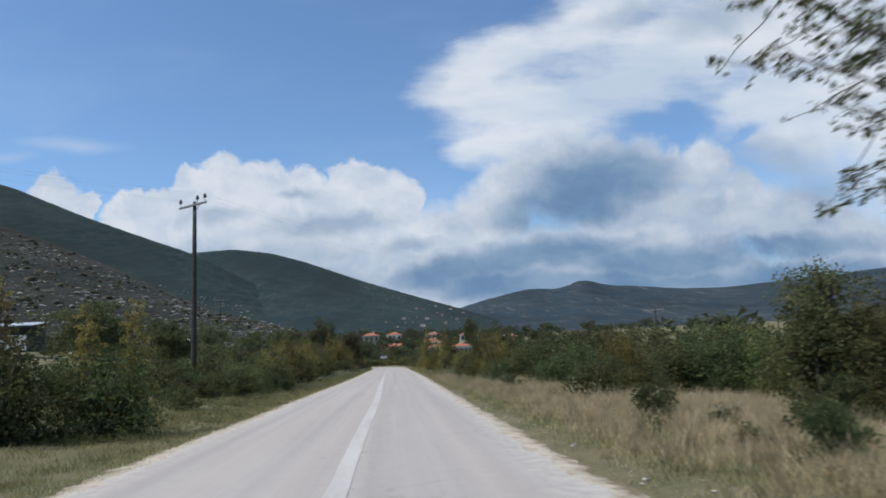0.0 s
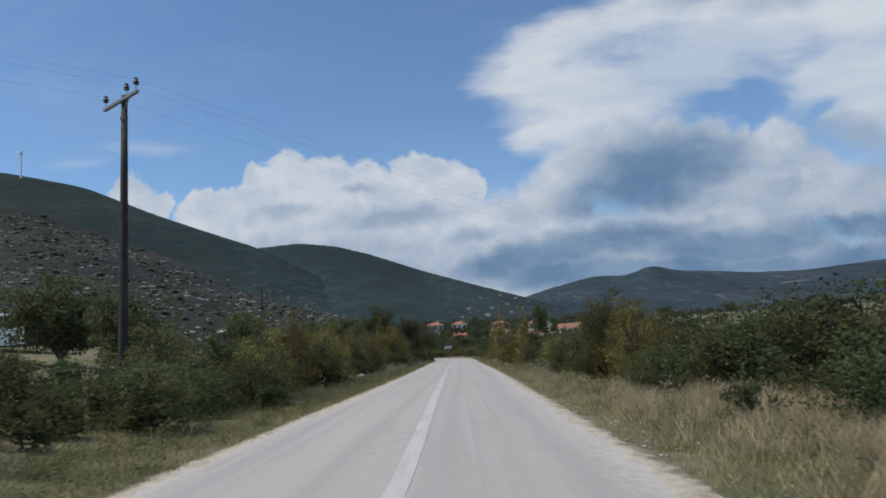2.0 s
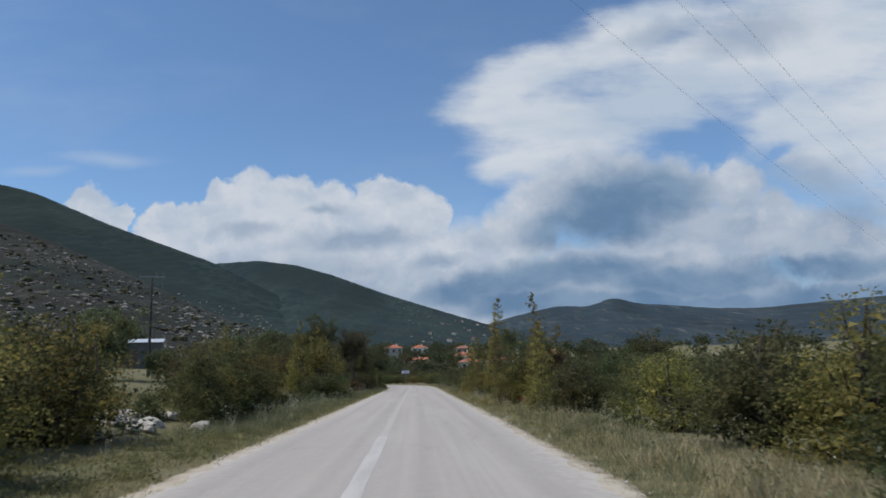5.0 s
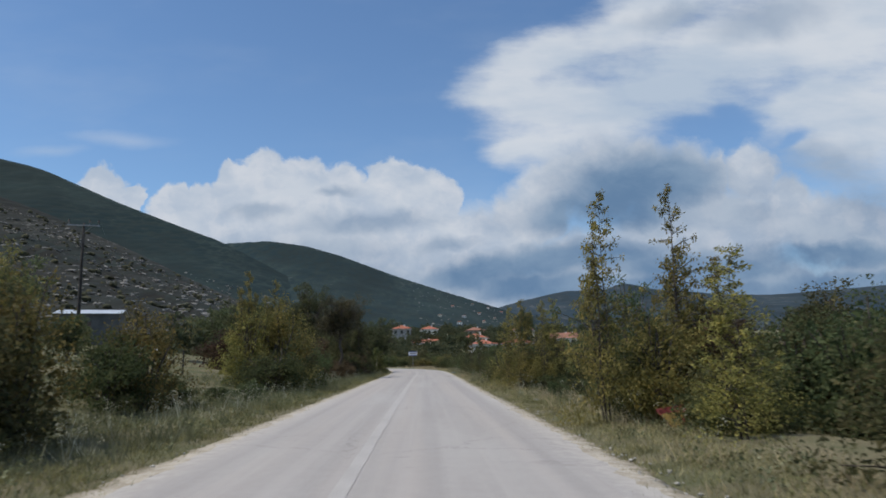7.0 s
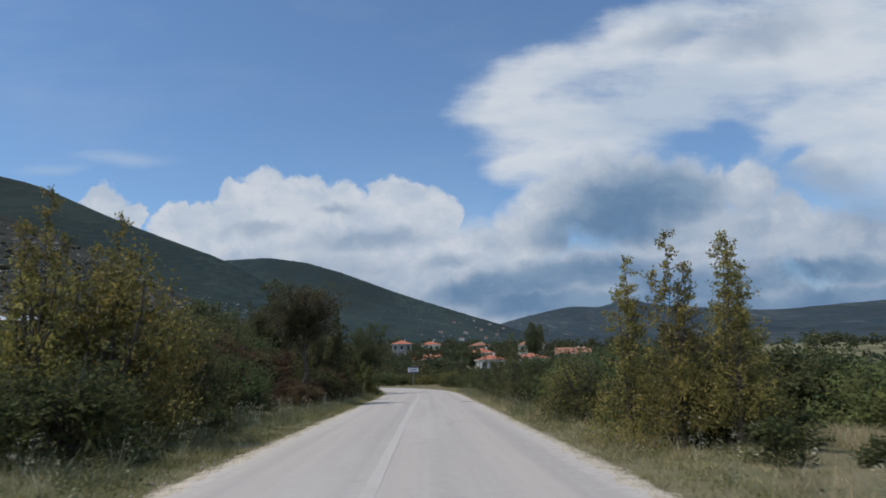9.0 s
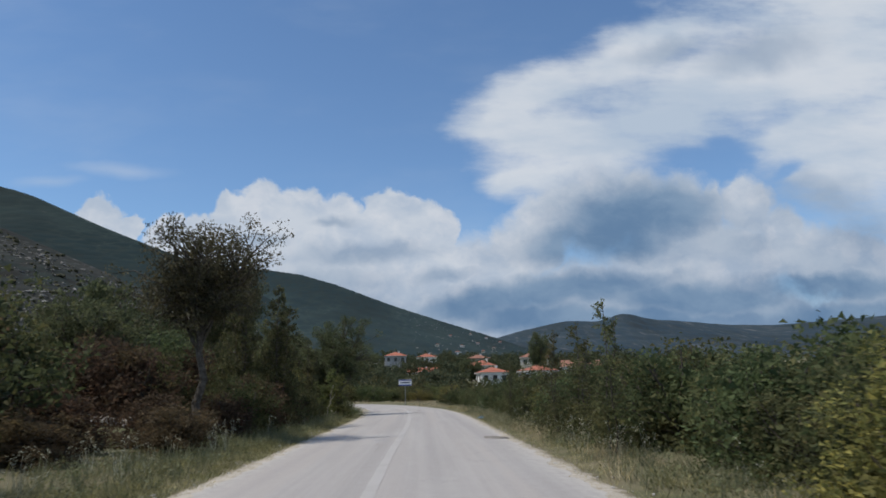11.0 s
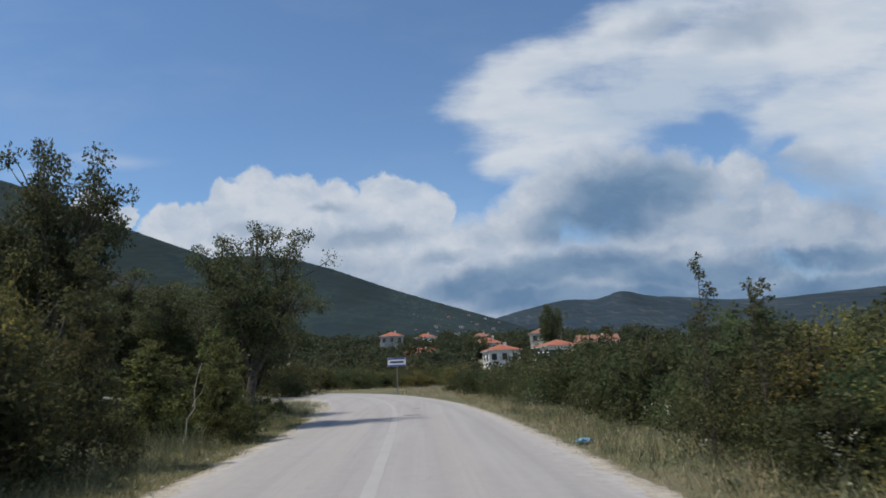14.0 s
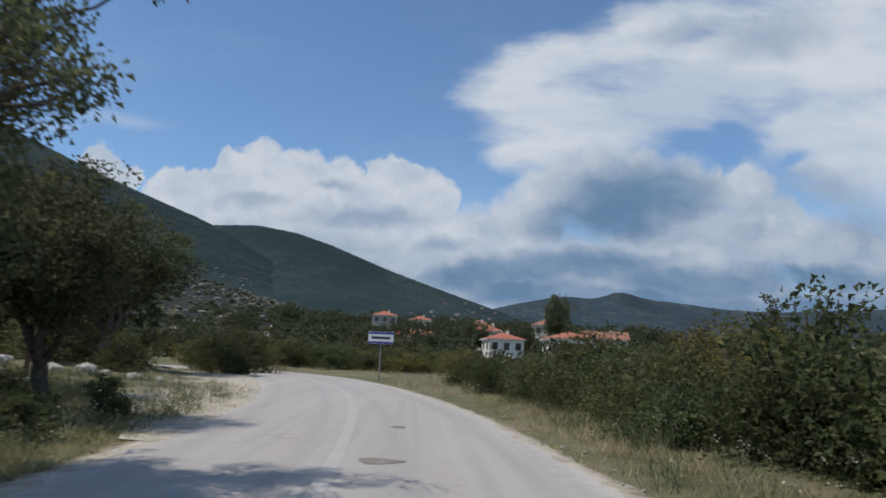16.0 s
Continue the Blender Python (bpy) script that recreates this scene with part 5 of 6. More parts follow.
# outside of the bend and up to the village
belt(["mix", "oak", "gold", "lime"], -18, 5, 181.5, 193, 34, 1.7, 2.7, 1.35, 13)
HOUSE_SPOTS = [(-8.3, 336, 7), (3.2, 378, 7), (1.0, 318, 7), (17.5, 284, 6), (17.8, 252, 6.5), (22.0, 223, 6.5), (34, 300, 7), (44, 290, 8), (3, 268, 4), (-50, 168, 9), (-40, 137, 10), (-46, 80, 14), (-30, 60, 9), (-20, 105, 8), (-30, 125, 9), (-40, 145, 10), (-23, 44, 7), (-35, 62, 8), (0.8, 300, 7), (0.6, 284, 6), (0.4, 268, 5), (2.6, 360, 7), (2.3, 344, 6), (-7.6, 318, 7), (-7, 300, 5), (16.5, 240, 5)]


def woods(name, rows, label):
    """Far trees and scrub, which no one could count, as one mesh. rows: kind, xlo, xhi, ylo, yhi, n, hlo, hhi, ratio, seed."""
    stock, out = {}, []
    for kind, xlo, xhi, ylo, yhi, n, hlo, hhi, ratio, seed in rows:
        rng = np.random.default_rng(seed)
        if kind not in stock:
            stock[kind] = [KINDS[kind][0](np.random.default_rng(60 + i))[0] for i in range(3)]
        xs, ys = rng.uniform(xlo, xhi, n), rng.uniform(ylo, yhi, n)
        gap = fast_gap(xs, ys)
        zs = land(xs, ys)
        for x, y, z, g in zip(xs, ys, zs, gap):
            h = rng.uniform(hlo, hhi)
            wide = h * ratio * rng.uniform(0.8, 1.25)
            t = rng.uniform(0, 6.28)
            if g < 6.5 or any(math.hypot(x - a, y - b) < r for a, b, r in HOUSE_SPOTS):
                continue
            nom = {"far_tree": (5.5, 5.5), "far_bush": (3.0, 4.5)}[kind]
            m = np.diag([wide / nom[1], wide / nom[1], h / nom[0]]) @ np.array([[math.cos(t), math.sin(t), 0], [-math.sin(t), math.cos(t), 0], [0, 0, 1]])
            out.append(stock[kind][int(rng.integers(3))] @ m + np.array([x, y, z - 0.1]))
    leaf = {"far_tree": "leaf_far", "far_bush": "leaf_mix"}[rows[0][0]]
    tagged(new(name, tris_mesh(name, np.concatenate(out), M[leaf])), label, "woods", kind="stuff")


woods("far_trees", [("far_tree", 18, 80, 15, 180, 50, 3.2, 4.6, 1.2, 8), ("far_tree", -60, -18, 92, 150, 14, 3.0, 4.6, 1.1, 12), ("far_tree", -80, 70, 196, 250, 60, 3.0, 4.6, 1.2, 14),
      ("far_tree", -110, 100, 250, 440, 130, 3.4, 6.5, 1.05, 15), ("far_tree", -45, 70, 236, 400, 190, 3.0, 5.6, 1.1, 41), ("far_tree", 24, 60, 205, 275, 60, 3.0, 4.4, 1.2, 24), ("far_tree", -170, -60, 120, 330, 25, 3.0, 5.0, 1.2, 16), ("far_tree", -60, 60, 440, 620, 60, 4.0, 7.0, 1.1, 19), ("far_tree", 60, 260, 60, 320, 45, 3.4, 5.0, 1.2, 20), ("far_tree", 60, 330, 220, 640, 60, 4.5, 7.5, 1.5, 22), ("far_tree", 20, 64, 100, 200, 110, 2.8, 4.4, 1.3, 23), ("far_tree", -60, -16, 166, 176, 9, 5.0, 7.5, 1.0, 21)], "dark green trees round the village and along the fields")
woods("far_scrub", [("far_bush", 18, 80, 15, 180, 50, 2.4, 3.6, 1.4, 28), ("far_bush", 15, 46, 92, 146, 70, 2.2, 3.4, 1.5, 29), ("far_bush", -60, -18, 95, 150, 20, 2.0, 3.2, 1.4, 32), ("far_bush", -80, 70, 192, 250, 100, 2.2, 3.6, 1.5, 34),
      ("far_bush", -110, 100, 250, 440, 130, 2.4, 4.2, 1.4, 35), ("far_bush", -40, 60, 225, 360, 150, 2.0, 3.4, 1.5, 42), ("far_bush", -170, -60, 120, 330, 45, 2.0, 3.2, 1.4, 36), ("far_bush", -75, -14, 166, 178, 26, 2.2, 3.4, 1.4, 37), ("far_bush", -75, -18, 184, 196, 34, 2.2, 3.6, 1.4, 38), ("far_bush", 20, 160, 60, 260, 65, 2.4, 3.8, 1.5, 39)], "olive-green scrub below the village and in the fields")
row("field_tree", [(13.6, 270.0, 6.6, 6.0), (22.6, 262.0, 6.0, 5.0), (34.0, 287.0, 13.5, 7.4), (-30.0, 300.0, 8.0, 7.0)])

# ---- grass -------------------------------------------------------------------


def blades(rng, n, size, lean, centre, spread):
    """Grass blades as slim triangles: (n, 3, 3)."""
    base = centre[:, None, :] + np.concatenate([rng.normal(0, 1, (len(centre), n, 2)) * spread, np.zeros((len(centre), n, 1))], 2)
    base = base.reshape(-1, 3)
    k = len(base)
    h = np.repeat(size, n) * rng.uniform(0.5, 1.2, k)
    a = rng.uniform(0, 2 * math.pi, k)
    d = np.stack([np.cos(a), np.sin(a)], 1) * (h * lean * rng.uniform(0.2, 1.0, k))[:, None]
    wide = 0.003 + 0.004 * rng.uniform(0, 1, k) + 0.003 * h
    b = rng.uniform(0, 2 * math.pi, k)
    s = np.stack([np.cos(b) * wide, np.sin(b) * wide, np.zeros(k)], 1)
    tip = base + np.concatenate([d, h[:, None]], 1)
    return np.stack([base - s, base + s, tip], 1)


def meadow(name, spots, n, lo, hi, lean, spread, mat, label, seed):
    rng = np.random.default_rng(seed)
    pts = np.concatenate([np.stack([rng.uniform(a, b, k), rng.uniform(c, d, k)], 1) for a, b, c, d, k in spots])
    gap = road_gap(pts[:, 0], pts[:, 1])
    keep = gap > 2.80 + 0.13 * wavy(pts[:, 0], pts[:, 1], 1.7) + 0.10 * wavy(pts[:, 0], pts[:, 1] + 3, 4.1) + rng.uniform(0, 0.14, len(pts))
    keep &= wavy(pts[:, 0] + seed, pts[:, 1], 0.8) + rng.normal(0, 0.6, len(pts)) > -0.8
    pts = pts[keep]
    z = land(pts[:, 0], pts[:, 1])
    size = rng.uniform(lo, hi, len(pts)) * (0.55 + 0.45 * ease(gap[keep], 2.8, 4.0))
    tufts = blades(rng, n, size, lean, np.stack([pts[:, 0], pts[:, 1], z - 0.01], 1), spread)
    tagged(new(name, tris_mesh(name, tufts, mat)), label, "grass", kind="stuff")


meadow("dry_grass", [(3.3, 6.4, 4, 36, 1200), (3.3, 4.4, 36, 48, 120), (3.4, 5.2, 46, 96, 170), (3.4, 4.6, 96, 150, 150), (4.2, 7.0, 4, 34, 1100), (5, 14, 6, 34, 900), (7.5, 15, 78, 92, 900), (-1, 5, 150, 182, 250), (-16, 6, 176, 188, 220)], 30, 0.12, 0.42, 1.0, 0.13, M["straw"], "tall dry straw-coloured grass on the verge", 21)
meadow("dry_low_grass", [(2.7, 5.0, 4, 70, 2200), (2.7, 4.8, 70, 160, 2800), (-4.2, -2.7, 4, 60, 700), (-4.4, -2.7, 100, 150, 1100)], 20, 0.05, 0.16, 1.3, 0.14, M["tan"], "short matted brown dry grass on the verge", 27)
meadow("verge_grass", [(-6.2, -3.0, 2, 60, 2600), (-4.4, -2.7, 2, 150, 3000), (-5.8, -2.9, 60, 140, 2000), (2.9, 5.6, 4, 96, 1100), (2.8, 4.2, 4, 100, 1000), (-10, -5, 140, 158, 500)], 20, 0.06, 0.19, 1.1, 0.13, M["grass"], "short green and yellow grass on the verge", 22)
meadow("field_grass", [(-24, -5, 14, 40, 2200), (-30, -8, 58, 100, 1200), (-14, -6, 60, 80, 600), (-12, -3.6, 129, 150, 450), (6, 15, 75, 92, 800), (-12, -4, 96, 126, 600)], 16, 0.12, 0.34, 0.8, 0.18, M["grass"], "rough green and yellow field grass", 23)
meadow("weeds", [(-5.6, -3.6, 36, 46, 90), (-5.8, -3.4, 58, 128, 700), (3.4, 5.0, 22, 60, 160), (3.4, 5.0, 96, 146, 220), (-10, -3.8, 126, 149, 520), (-14, -5, 18, 38, 160), (-11, -5, 68, 92, 320)], 22, 0.20, 0.50, 0.8, 0.15, M["weed"], "pale grey-green dusty weeds by the road", 24)


def herbs(name, spots, lo, hi, mat, label, seed):
    """Low leafy herbs in soft uneven mounds, as one mesh."""
    rng = np.random.default_rng(seed)
    pts = np.concatenate([np.stack([rng.uniform(a, b, k), rng.uniform(c, d, k)], 1) for a, b, c, d, k in spots])
    gap = road_gap(pts[:, 0], pts[:, 1])
    keep = (gap > 3.25) & (wavy(pts[:, 0] + seed, pts[:, 1], 0.55) + rng.normal(0, 0.45, len(pts)) > -0.1)
    pts = pts[keep]
    z = land(pts[:, 0], pts[:, 1])
    out = []
    for (x, y), g in zip(pts, z):
        h = rng.uniform(lo, hi)
        k = int(26 + 60 * h)
        d = rng.normal(0, 1, (k, 3))
        d[:, 2] = np.abs(d[:, 2]) * 1.1
        d /= np.linalg.norm(d, axis=1)[:, None]
        p = np.array([x, y, g]) + d * rng.uniform(0.25, 1.0, k)[:, None] * np.array([h * 1.1, h * 1.1, h])
        out.append(leaves(rng, p, 0.05, d))
    tagged(new(name, tris_mesh(name, np.concatenate(out), mat)), label, "weeds", kind="stuff")


herbs("verge_herbs", [(-5.6, -3.2, 14, 60, 520), (-6.0, -3.2, 60, 130, 760), (3.5, 5.2, 20, 96, 420), (3.6, 5.0, 96, 150, 330), (-9, -3.6, 126, 150, 420), (-13, -5.5, 68, 86, 420), (-12, -5, 18, 36, 420)], 0.14, 0.36, M["herb"], "low olive-green leafy herbs in mounds on the verge", 61)
herbs("dusty_herbs", [(-5.4, -3.4, 56, 128, 330), (-9, -3.6, 126, 149, 360), (3.6, 5.0, 30, 150, 220), (4.2, 7.5, 5, 14, 60)], 0.16, 0.42, M["weed"], "pale dusty grey-green herbs with dried tips", 62)


def seed_heads(spots, seed):
    """Tall weeds with a pale fluffy head on every stem."""
    rng = np.random.default_rng(seed)
    tris = []
    for a, b, c, d, k in spots:
        for _ in range(k):
            x, y = rng.uniform(a, b), rng.uniform(c, d)
            foot = np.array([x, y, ground_at(x, y)])
            for _ in range(int(rng.integers(3, 8))):
                tip = foot + np.array([rng.normal(0, 0.16), rng.normal(0, 0.16), rng.uniform(0.28, 0.66)])
                side = np.array([0.004, 0.003, 0.0])
                tris.append(np.stack([foot - side, foot + side, tip])[None])
                tris.append(leaves(rng, tip + rng.normal(0, 0.025, (7, 3)), 0.028))
    tagged(new("seed_heads", tris_mesh("seed_heads", np.concatenate(tris), M["seed"])), "pale fluffy seed heads of roadside weeds", "weeds", kind="stuff")


seed_heads([(-5.6, -4.0, 60, 128, 95), (-8, -3.9, 126, 149, 34), (4.0, 5.2, 8, 60, 30), (3.9, 4.8, 66, 140, 40), (3.9, 5.0, 103, 117, 26), (-9, -5, 40, 62, 20)], 26)


def scatter_stones(name, spots, lo, hi, label, seed, mat):
    rng = np.random.default_rng(seed)
    bm = bmesh.new()
    bmesh.ops.create_icosphere(bm, subdivisions=1, radius=1.0)
    base = np.array([v.co for v in bm.verts])
    tri = np.array([[v.index for v in f.verts] for f in bm.faces])
    bm.free()
    out = []
    for a, b, c, d, k in spots:
        for _ in range(k):
            x, y = rng.uniform(a, b), rng.uniform(c, d)
            r = lo + (hi - lo) * rng.uniform(0, 1) ** 3
            v = base * (r * rng.uniform(0.6, 1.3, 3) * np.array([1, 1, 0.6])) * (1 + rng.normal(0, 0.12, (len(base), 1)))
            t = rng.uniform(0, 6.28)
            v = v @ np.array([[math.cos(t), math.sin(t), 0], [-math.sin(t), math.cos(t), 0], [0, 0, 1]])
            out.append((v + np.array([x, y, max(ground_at(x, y), -0.01) + r * 0.2]))[tri])
    tagged(new(name, tris_mesh(name, np.concatenate(out), mat)), label, "stones", kind="stuff")


scatter_stones("edge_stones", [(-3.3, -2.6, 3, 130, 900), (2.6, 3.4, 3, 145, 1000), (-5.5, -3.2, 134, 150, 160), (-11, -5, 146, 164, 140)], 0.008, 0.035, "loose pale stones along the road's edge", 31, M["stone"])


def boulder(rng, r):
    bm = bmesh.new()
    bmesh.ops.create_icosphere(bm, subdivisions=2, radius=r)
    k = rng.uniform(0.7, 1.3, 3)
    for v in bm.verts:
        n = noise.noise(v.co * (1.6 / r) + Vector((float(rng.uniform(0, 9)) * 0 + 3.1 * r, r * 7, 0)))
        v.co = Vector((v.co.x * k[0], v.co.y * k[1], v.co.z * 0.75)) * (1 + 0.35 * n)
    me = bpy.data.meshes.new("rock")
    bm.to_mesh(me)
    bm.free()
    me.materials.append(M["stone"])
    return me


rock_rng = np.random.default_rng(41)
ROCKS = [boulder(rock_rng, r) for r in (0.14, 0.20, 0.27, 0.36)]


def rocks(cx, cy, rx, ry, n, label, group):
    for _ in range(n):
        x, y = cx + rock_rng.normal(0, rx), cy + rock_rng.normal(0, ry)
        if road_gap(x, y)[0] < 3.6:
            continue
        ob = new("rock", ROCKS[int(rock_rng.integers(4))])
        ob.matrix_basis = Matrix.Translation((x, y, ground_at(x, y) + 0.06)) @ Matrix.Rotation(float(rock_rng.uniform(0, 6.28)), 4, "Z")
        tagged(ob, label, "rock", group)


rocks(-7.7, 61.0, 0.9, 1.3, 30, "pale limestone rock of a rubble heap", "rubble heap")
rocks(-9.6, 112.4, 1.3, 0.5, 22, "weathered limestone rock from a tumbled wall", "tumbled wall")
rocks(-12.0, 150.5, 2.2, 1.6, 14, "grey limestone rock beside the gravel lay-by", "lay-by rocks")
rocks(7.5, 140.5, 0.8, 0.8, 3, "pale rock half hidden in the hedge", "hedge rocks")

for hx, hy, hh, hw in [(5.3, 139.4, 0.7, 1.3), (6.6, 106.2, 1.0, 1.6), (7.2, 38.8, 1.1, 1.6), (6.9, 142.0, 1.0, 1.6)]:
    root = thing("shrub", Matrix.Translation((hx, hy, ground_at(hx, hy) - 0.02)), "bare tangle of dry grey twigs", "shrub", "dead shrubs")
    v, f = bare_shape(np.random.default_rng(int(hy * 10)), hh, hw, 46)
    under("twigs", mesh_of("twigs", v, f, M["twig"], True), root)

root = thing("dead_stem", Matrix.Translation((-4.35, 126.7, ground_at(-4.35, 126.7))), "pale bare dead stem leaning in the bushes", "stem")
v, f = join([limb(np.random.default_rng(5), (0, 0, -0.05), (0.32, 0.2, 1.7), 0.018, 0.008, 7, 0.06), limb(np.random.default_rng(6), (0.16, 0.12, 0.8), (0.45, 0.1, 1.3), 0.010, 0.004, 5, 0.1)])
under("wood", mesh_of("wood", v, f, M["twig"], True), root)

# ---- power line -------------------------------------------------------------------


def power_pole(x, y, top, heading, label):
    """A timber pole with one iron crossarm and three insulators; heading: degrees of the arm."""
    z = ground_at(x, y)
    root = thing("power_pole", Matrix.Translation((x, y, z)) @ Matrix.Rotation(radians(heading), 4, "Z"), label, "power pole", "power poles")
    h = top - z
    vs, fs = tube([(0, 0, -0.4), (0.01, 0, h * 0.3), (-0.01, 0.01, h * 0.7), (0, 0, h)], [0.155, 0.14, 0.115, 0.095], 14)
    fs.append(tuple(range(len(vs) - 14, len(vs))))
    under("pole", mesh_of("pole", vs, fs, M["pole"], True), root)
    part("crossarm", box((2.3, 0.10, 0.10), (0, -0.13, h - 0.22), 0.01), M["iron"], root)
    part("brace", rod(0.02, 0.02, (0.0, -0.13, h - 0.85), (0.62, -0.13, h - 0.26), 8), M["iron"], root)
    for i, ox in enumerate((-1.05, 0.42, 1.05)):
        pin = part("pin", rod(0.016, 0.016, (ox, -0.13, h - 0.17), (ox, -0.13, h + 0.06), 8), M["iron"], root)
        bm = bmesh.new()
        for r0, r1, z0, z1 in ((0.085, 0.06, 0.0, 0.07), (0.10, 0.05, 0.07, 0.14), (0.055, 0.065, 0.14, 0.20)):
            bmesh.ops.create_cone(bm, cap_ends=True, segments=14, radius1=r0, radius2=r1, depth=z1 - z0, matrix=Matrix.Translation((ox, -0.13, h + 0.04 + (z0 + z1) / 2)))
        part("insulator", bm, M["glaze"], root, "dark porcelain insulator")
    return root, [root.matrix_basis @ Vector((ox, -0.13, h + 0.2)) for ox in (-1.05, 0.42, 1.05)]


p0, e0 = power_pole(-52.0, -3.5, 12.0, -40, "dark timber power pole in the field")
p1, e1 = power_pole(-9.98, 37.45, 10.35, -39, "tall dark timber power pole with three insulators")
p2, e2 = power_pole(30.7, 77.0, 5.75, -44, "dark timber power pole rising behind the hedge")
p3, e3 = power_pole(68.0, 116.0, 5.4, -44, "dark timber power pole beyond the hedge")
p4, e4 = power_pole(-25.8, 110.6, 12.3, 15, "dark timber power pole below the hillside")
p5, e5 = power_pole(-60.0, 205.0, 15.0, 15, "dark timber power pole below the hillside")


def wires(a, b, sag, label):
    for p, q in zip(a, b):
        pts = [p.lerp(q, t) - Vector((0, 0, sag * 4 * t * (1 - t))) for t in np.linspace(0, 1, 22)]
        v, f = tube(pts, [0.0024] * 22, 5)
        tagged(new("power_cable", mesh_of("power_cable", v, f, M["cable"], True)), label, "cable", "power cables")


wires(e0, e1, 0.9, "thin dark power cable between timber poles")
wires(e1, e2, 0.9, "thin dark power cable crossing over the road")
wires(e2, e3, 0.8, "thin dark power cable between timber poles")
wires(e4, e5, 1.2, "thin dark power cable below the hillside")

# leaning iron post by the bend
root = thing("iron_post", Matrix.Translation((-8.9, 143.7, ground_at(-8.9, 143.7))) @ Matrix.Rotation(radians(4), 4, "Y"), "rusty iron post on a small concrete footing", "post")
part("post", rod(0.07, 0.055, (0, 0, -0.1), (0, 0, 2.5), 10), M["rust"], root)
part("footing", box((0.5, 0.5, 0.12), (0, 0, 0.03), 0.02), M["stone"], root)

# ---- signs and litter ----------------------------------------------------------------
root = thing("place_sign", Matrix.Translation((-1.05, 162.5, ground_at(-1.05, 162.5) - 0.02)), "white village name sign with blue bands on a post", "road sign")
part("post", rod(0.035, 0.035, (0, 0, 0), (0, 0, 2.55), 12), M["iron"], root)
board = part("board", box((1.30, 0.03, 0.62), (0, -0.06, 2.28), 0.008), M["white"], root)
for zz in (2.28 + 0.245, 2.28 - 0.245):
    part("band", box((1.27, 0.006, 0.11), (0, -0.079, zz)), M["blue"], board, "blue band")
part("letter_bar", box((0.98, 0.006, 0.13), (0, -0.079, 2.28)), M["ink"], board, "dark lettering bar")
for zz in (2.12, 2.44):
    part("clamp", box((0.12, 0.05, 0.04), (0, -0.03, zz), 0.005), M["iron"], root)

tri_m = Matrix.Translation((5.15, 70.0, ground_at(5.15, 70.0) + 0.05)) @ Matrix.Rotation(radians(16), 4, "Z") @ Matrix.Rotation(radians(-22), 4, "X") @ Matrix.Rotation(radians(24), 4, "Y")
root = thing("warning_sign", tri_m, "fallen triangular warning sign with a red rim and faded yellow face", "road sign")


def triangle(r, depth, y):
    bm = bmesh.new()
    bmesh.ops.create_cone(bm, cap_ends=True, segments=3, radius1=r, radius2=r, depth=depth, matrix=Matrix.Translation((0, y, r * 0.5)) @ Matrix.Rotation(radians(90), 4, "X") @ Matrix.Rotation(radians(90), 4, "Z"))
    bmesh.ops.bevel(bm, geom=[e for e in bm.edges if abs((e.verts[0].co - e.verts[1].co).y) > depth * 0.9], offset=r * 0.08, segments=3, affect="EDGES")
    return bm


part("plate", triangle(0.42, 0.012, 0.0), M["red"], root, "faded red plate")
part("face", triangle(0.30, 0.006, -0.010), M["yellow"], root, "faded yellow face")
part("post", rod(0.028, 0.028, (0, 0.04, -0.12), (0, 0.04, 0.5), 10), M["iron"], root)


def litter(name, x, y, size, mat, label, category, seed):
    bm = bmesh.new()
    bmesh.ops.create_icosphere(bm, subdivisions=3, radius=1.0)
    for v in bm.verts:
        n = noise.noise(v.co * 2.1 + Vector((seed, 0, 0))) + 0.5 * noise.noise(v.co * 5.3 + Vector((0, seed, 0)))
        v.co = Vector((v.co.x * size[0], v.co.y * size[1], (v.co.z * 0.5 + 0.42) * size[2])) * (1 + 0.45 * n)
    me = bpy.data.meshes.new(name)
    bm.to_mesh(me)
    bm.free()
    me.materials.append(mat)
    ob = new(name, me)
    ob.location = (x, y, max(0.0, ground_at(x, y)))
    tagged(ob, label, category)


litter("plastic_bag", 3.42, 124.4, (0.15, 0.10, 0.09), M["bag_blue"], "crumpled bright blue plastic bag on the verge", "bag", 3)
litter("plastic_scrap", 3.95, 78.4, (0.08, 0.06, 0.06), M["bag_white"], "small crumpled white plastic scrap on the verge", "litter", 5)

# fence posts and a small board in the left field
for fx, fy in [(-11.4, 92.0), (-13.4, 94.6), (-15.6, 97.4), (-17.8, 100.2)]:
    root = thing("fence_post", Matrix.Translation((fx, fy, ground_at(fx, fy))), "thin weathered fence post in the field", "post", "fence posts")
    part("post", rod(0.04, 0.035, (0, 0, -0.1), (0.02, 0.01, 1.25), 8), M["pole"], root)
    part("cap", rod(0.045, 0.02, (0.02, 0.01, 1.25), (0.02, 0.01, 1.29), 8), M["pole"], root)

# ---- sheds ----------------------------------------------------------------------------


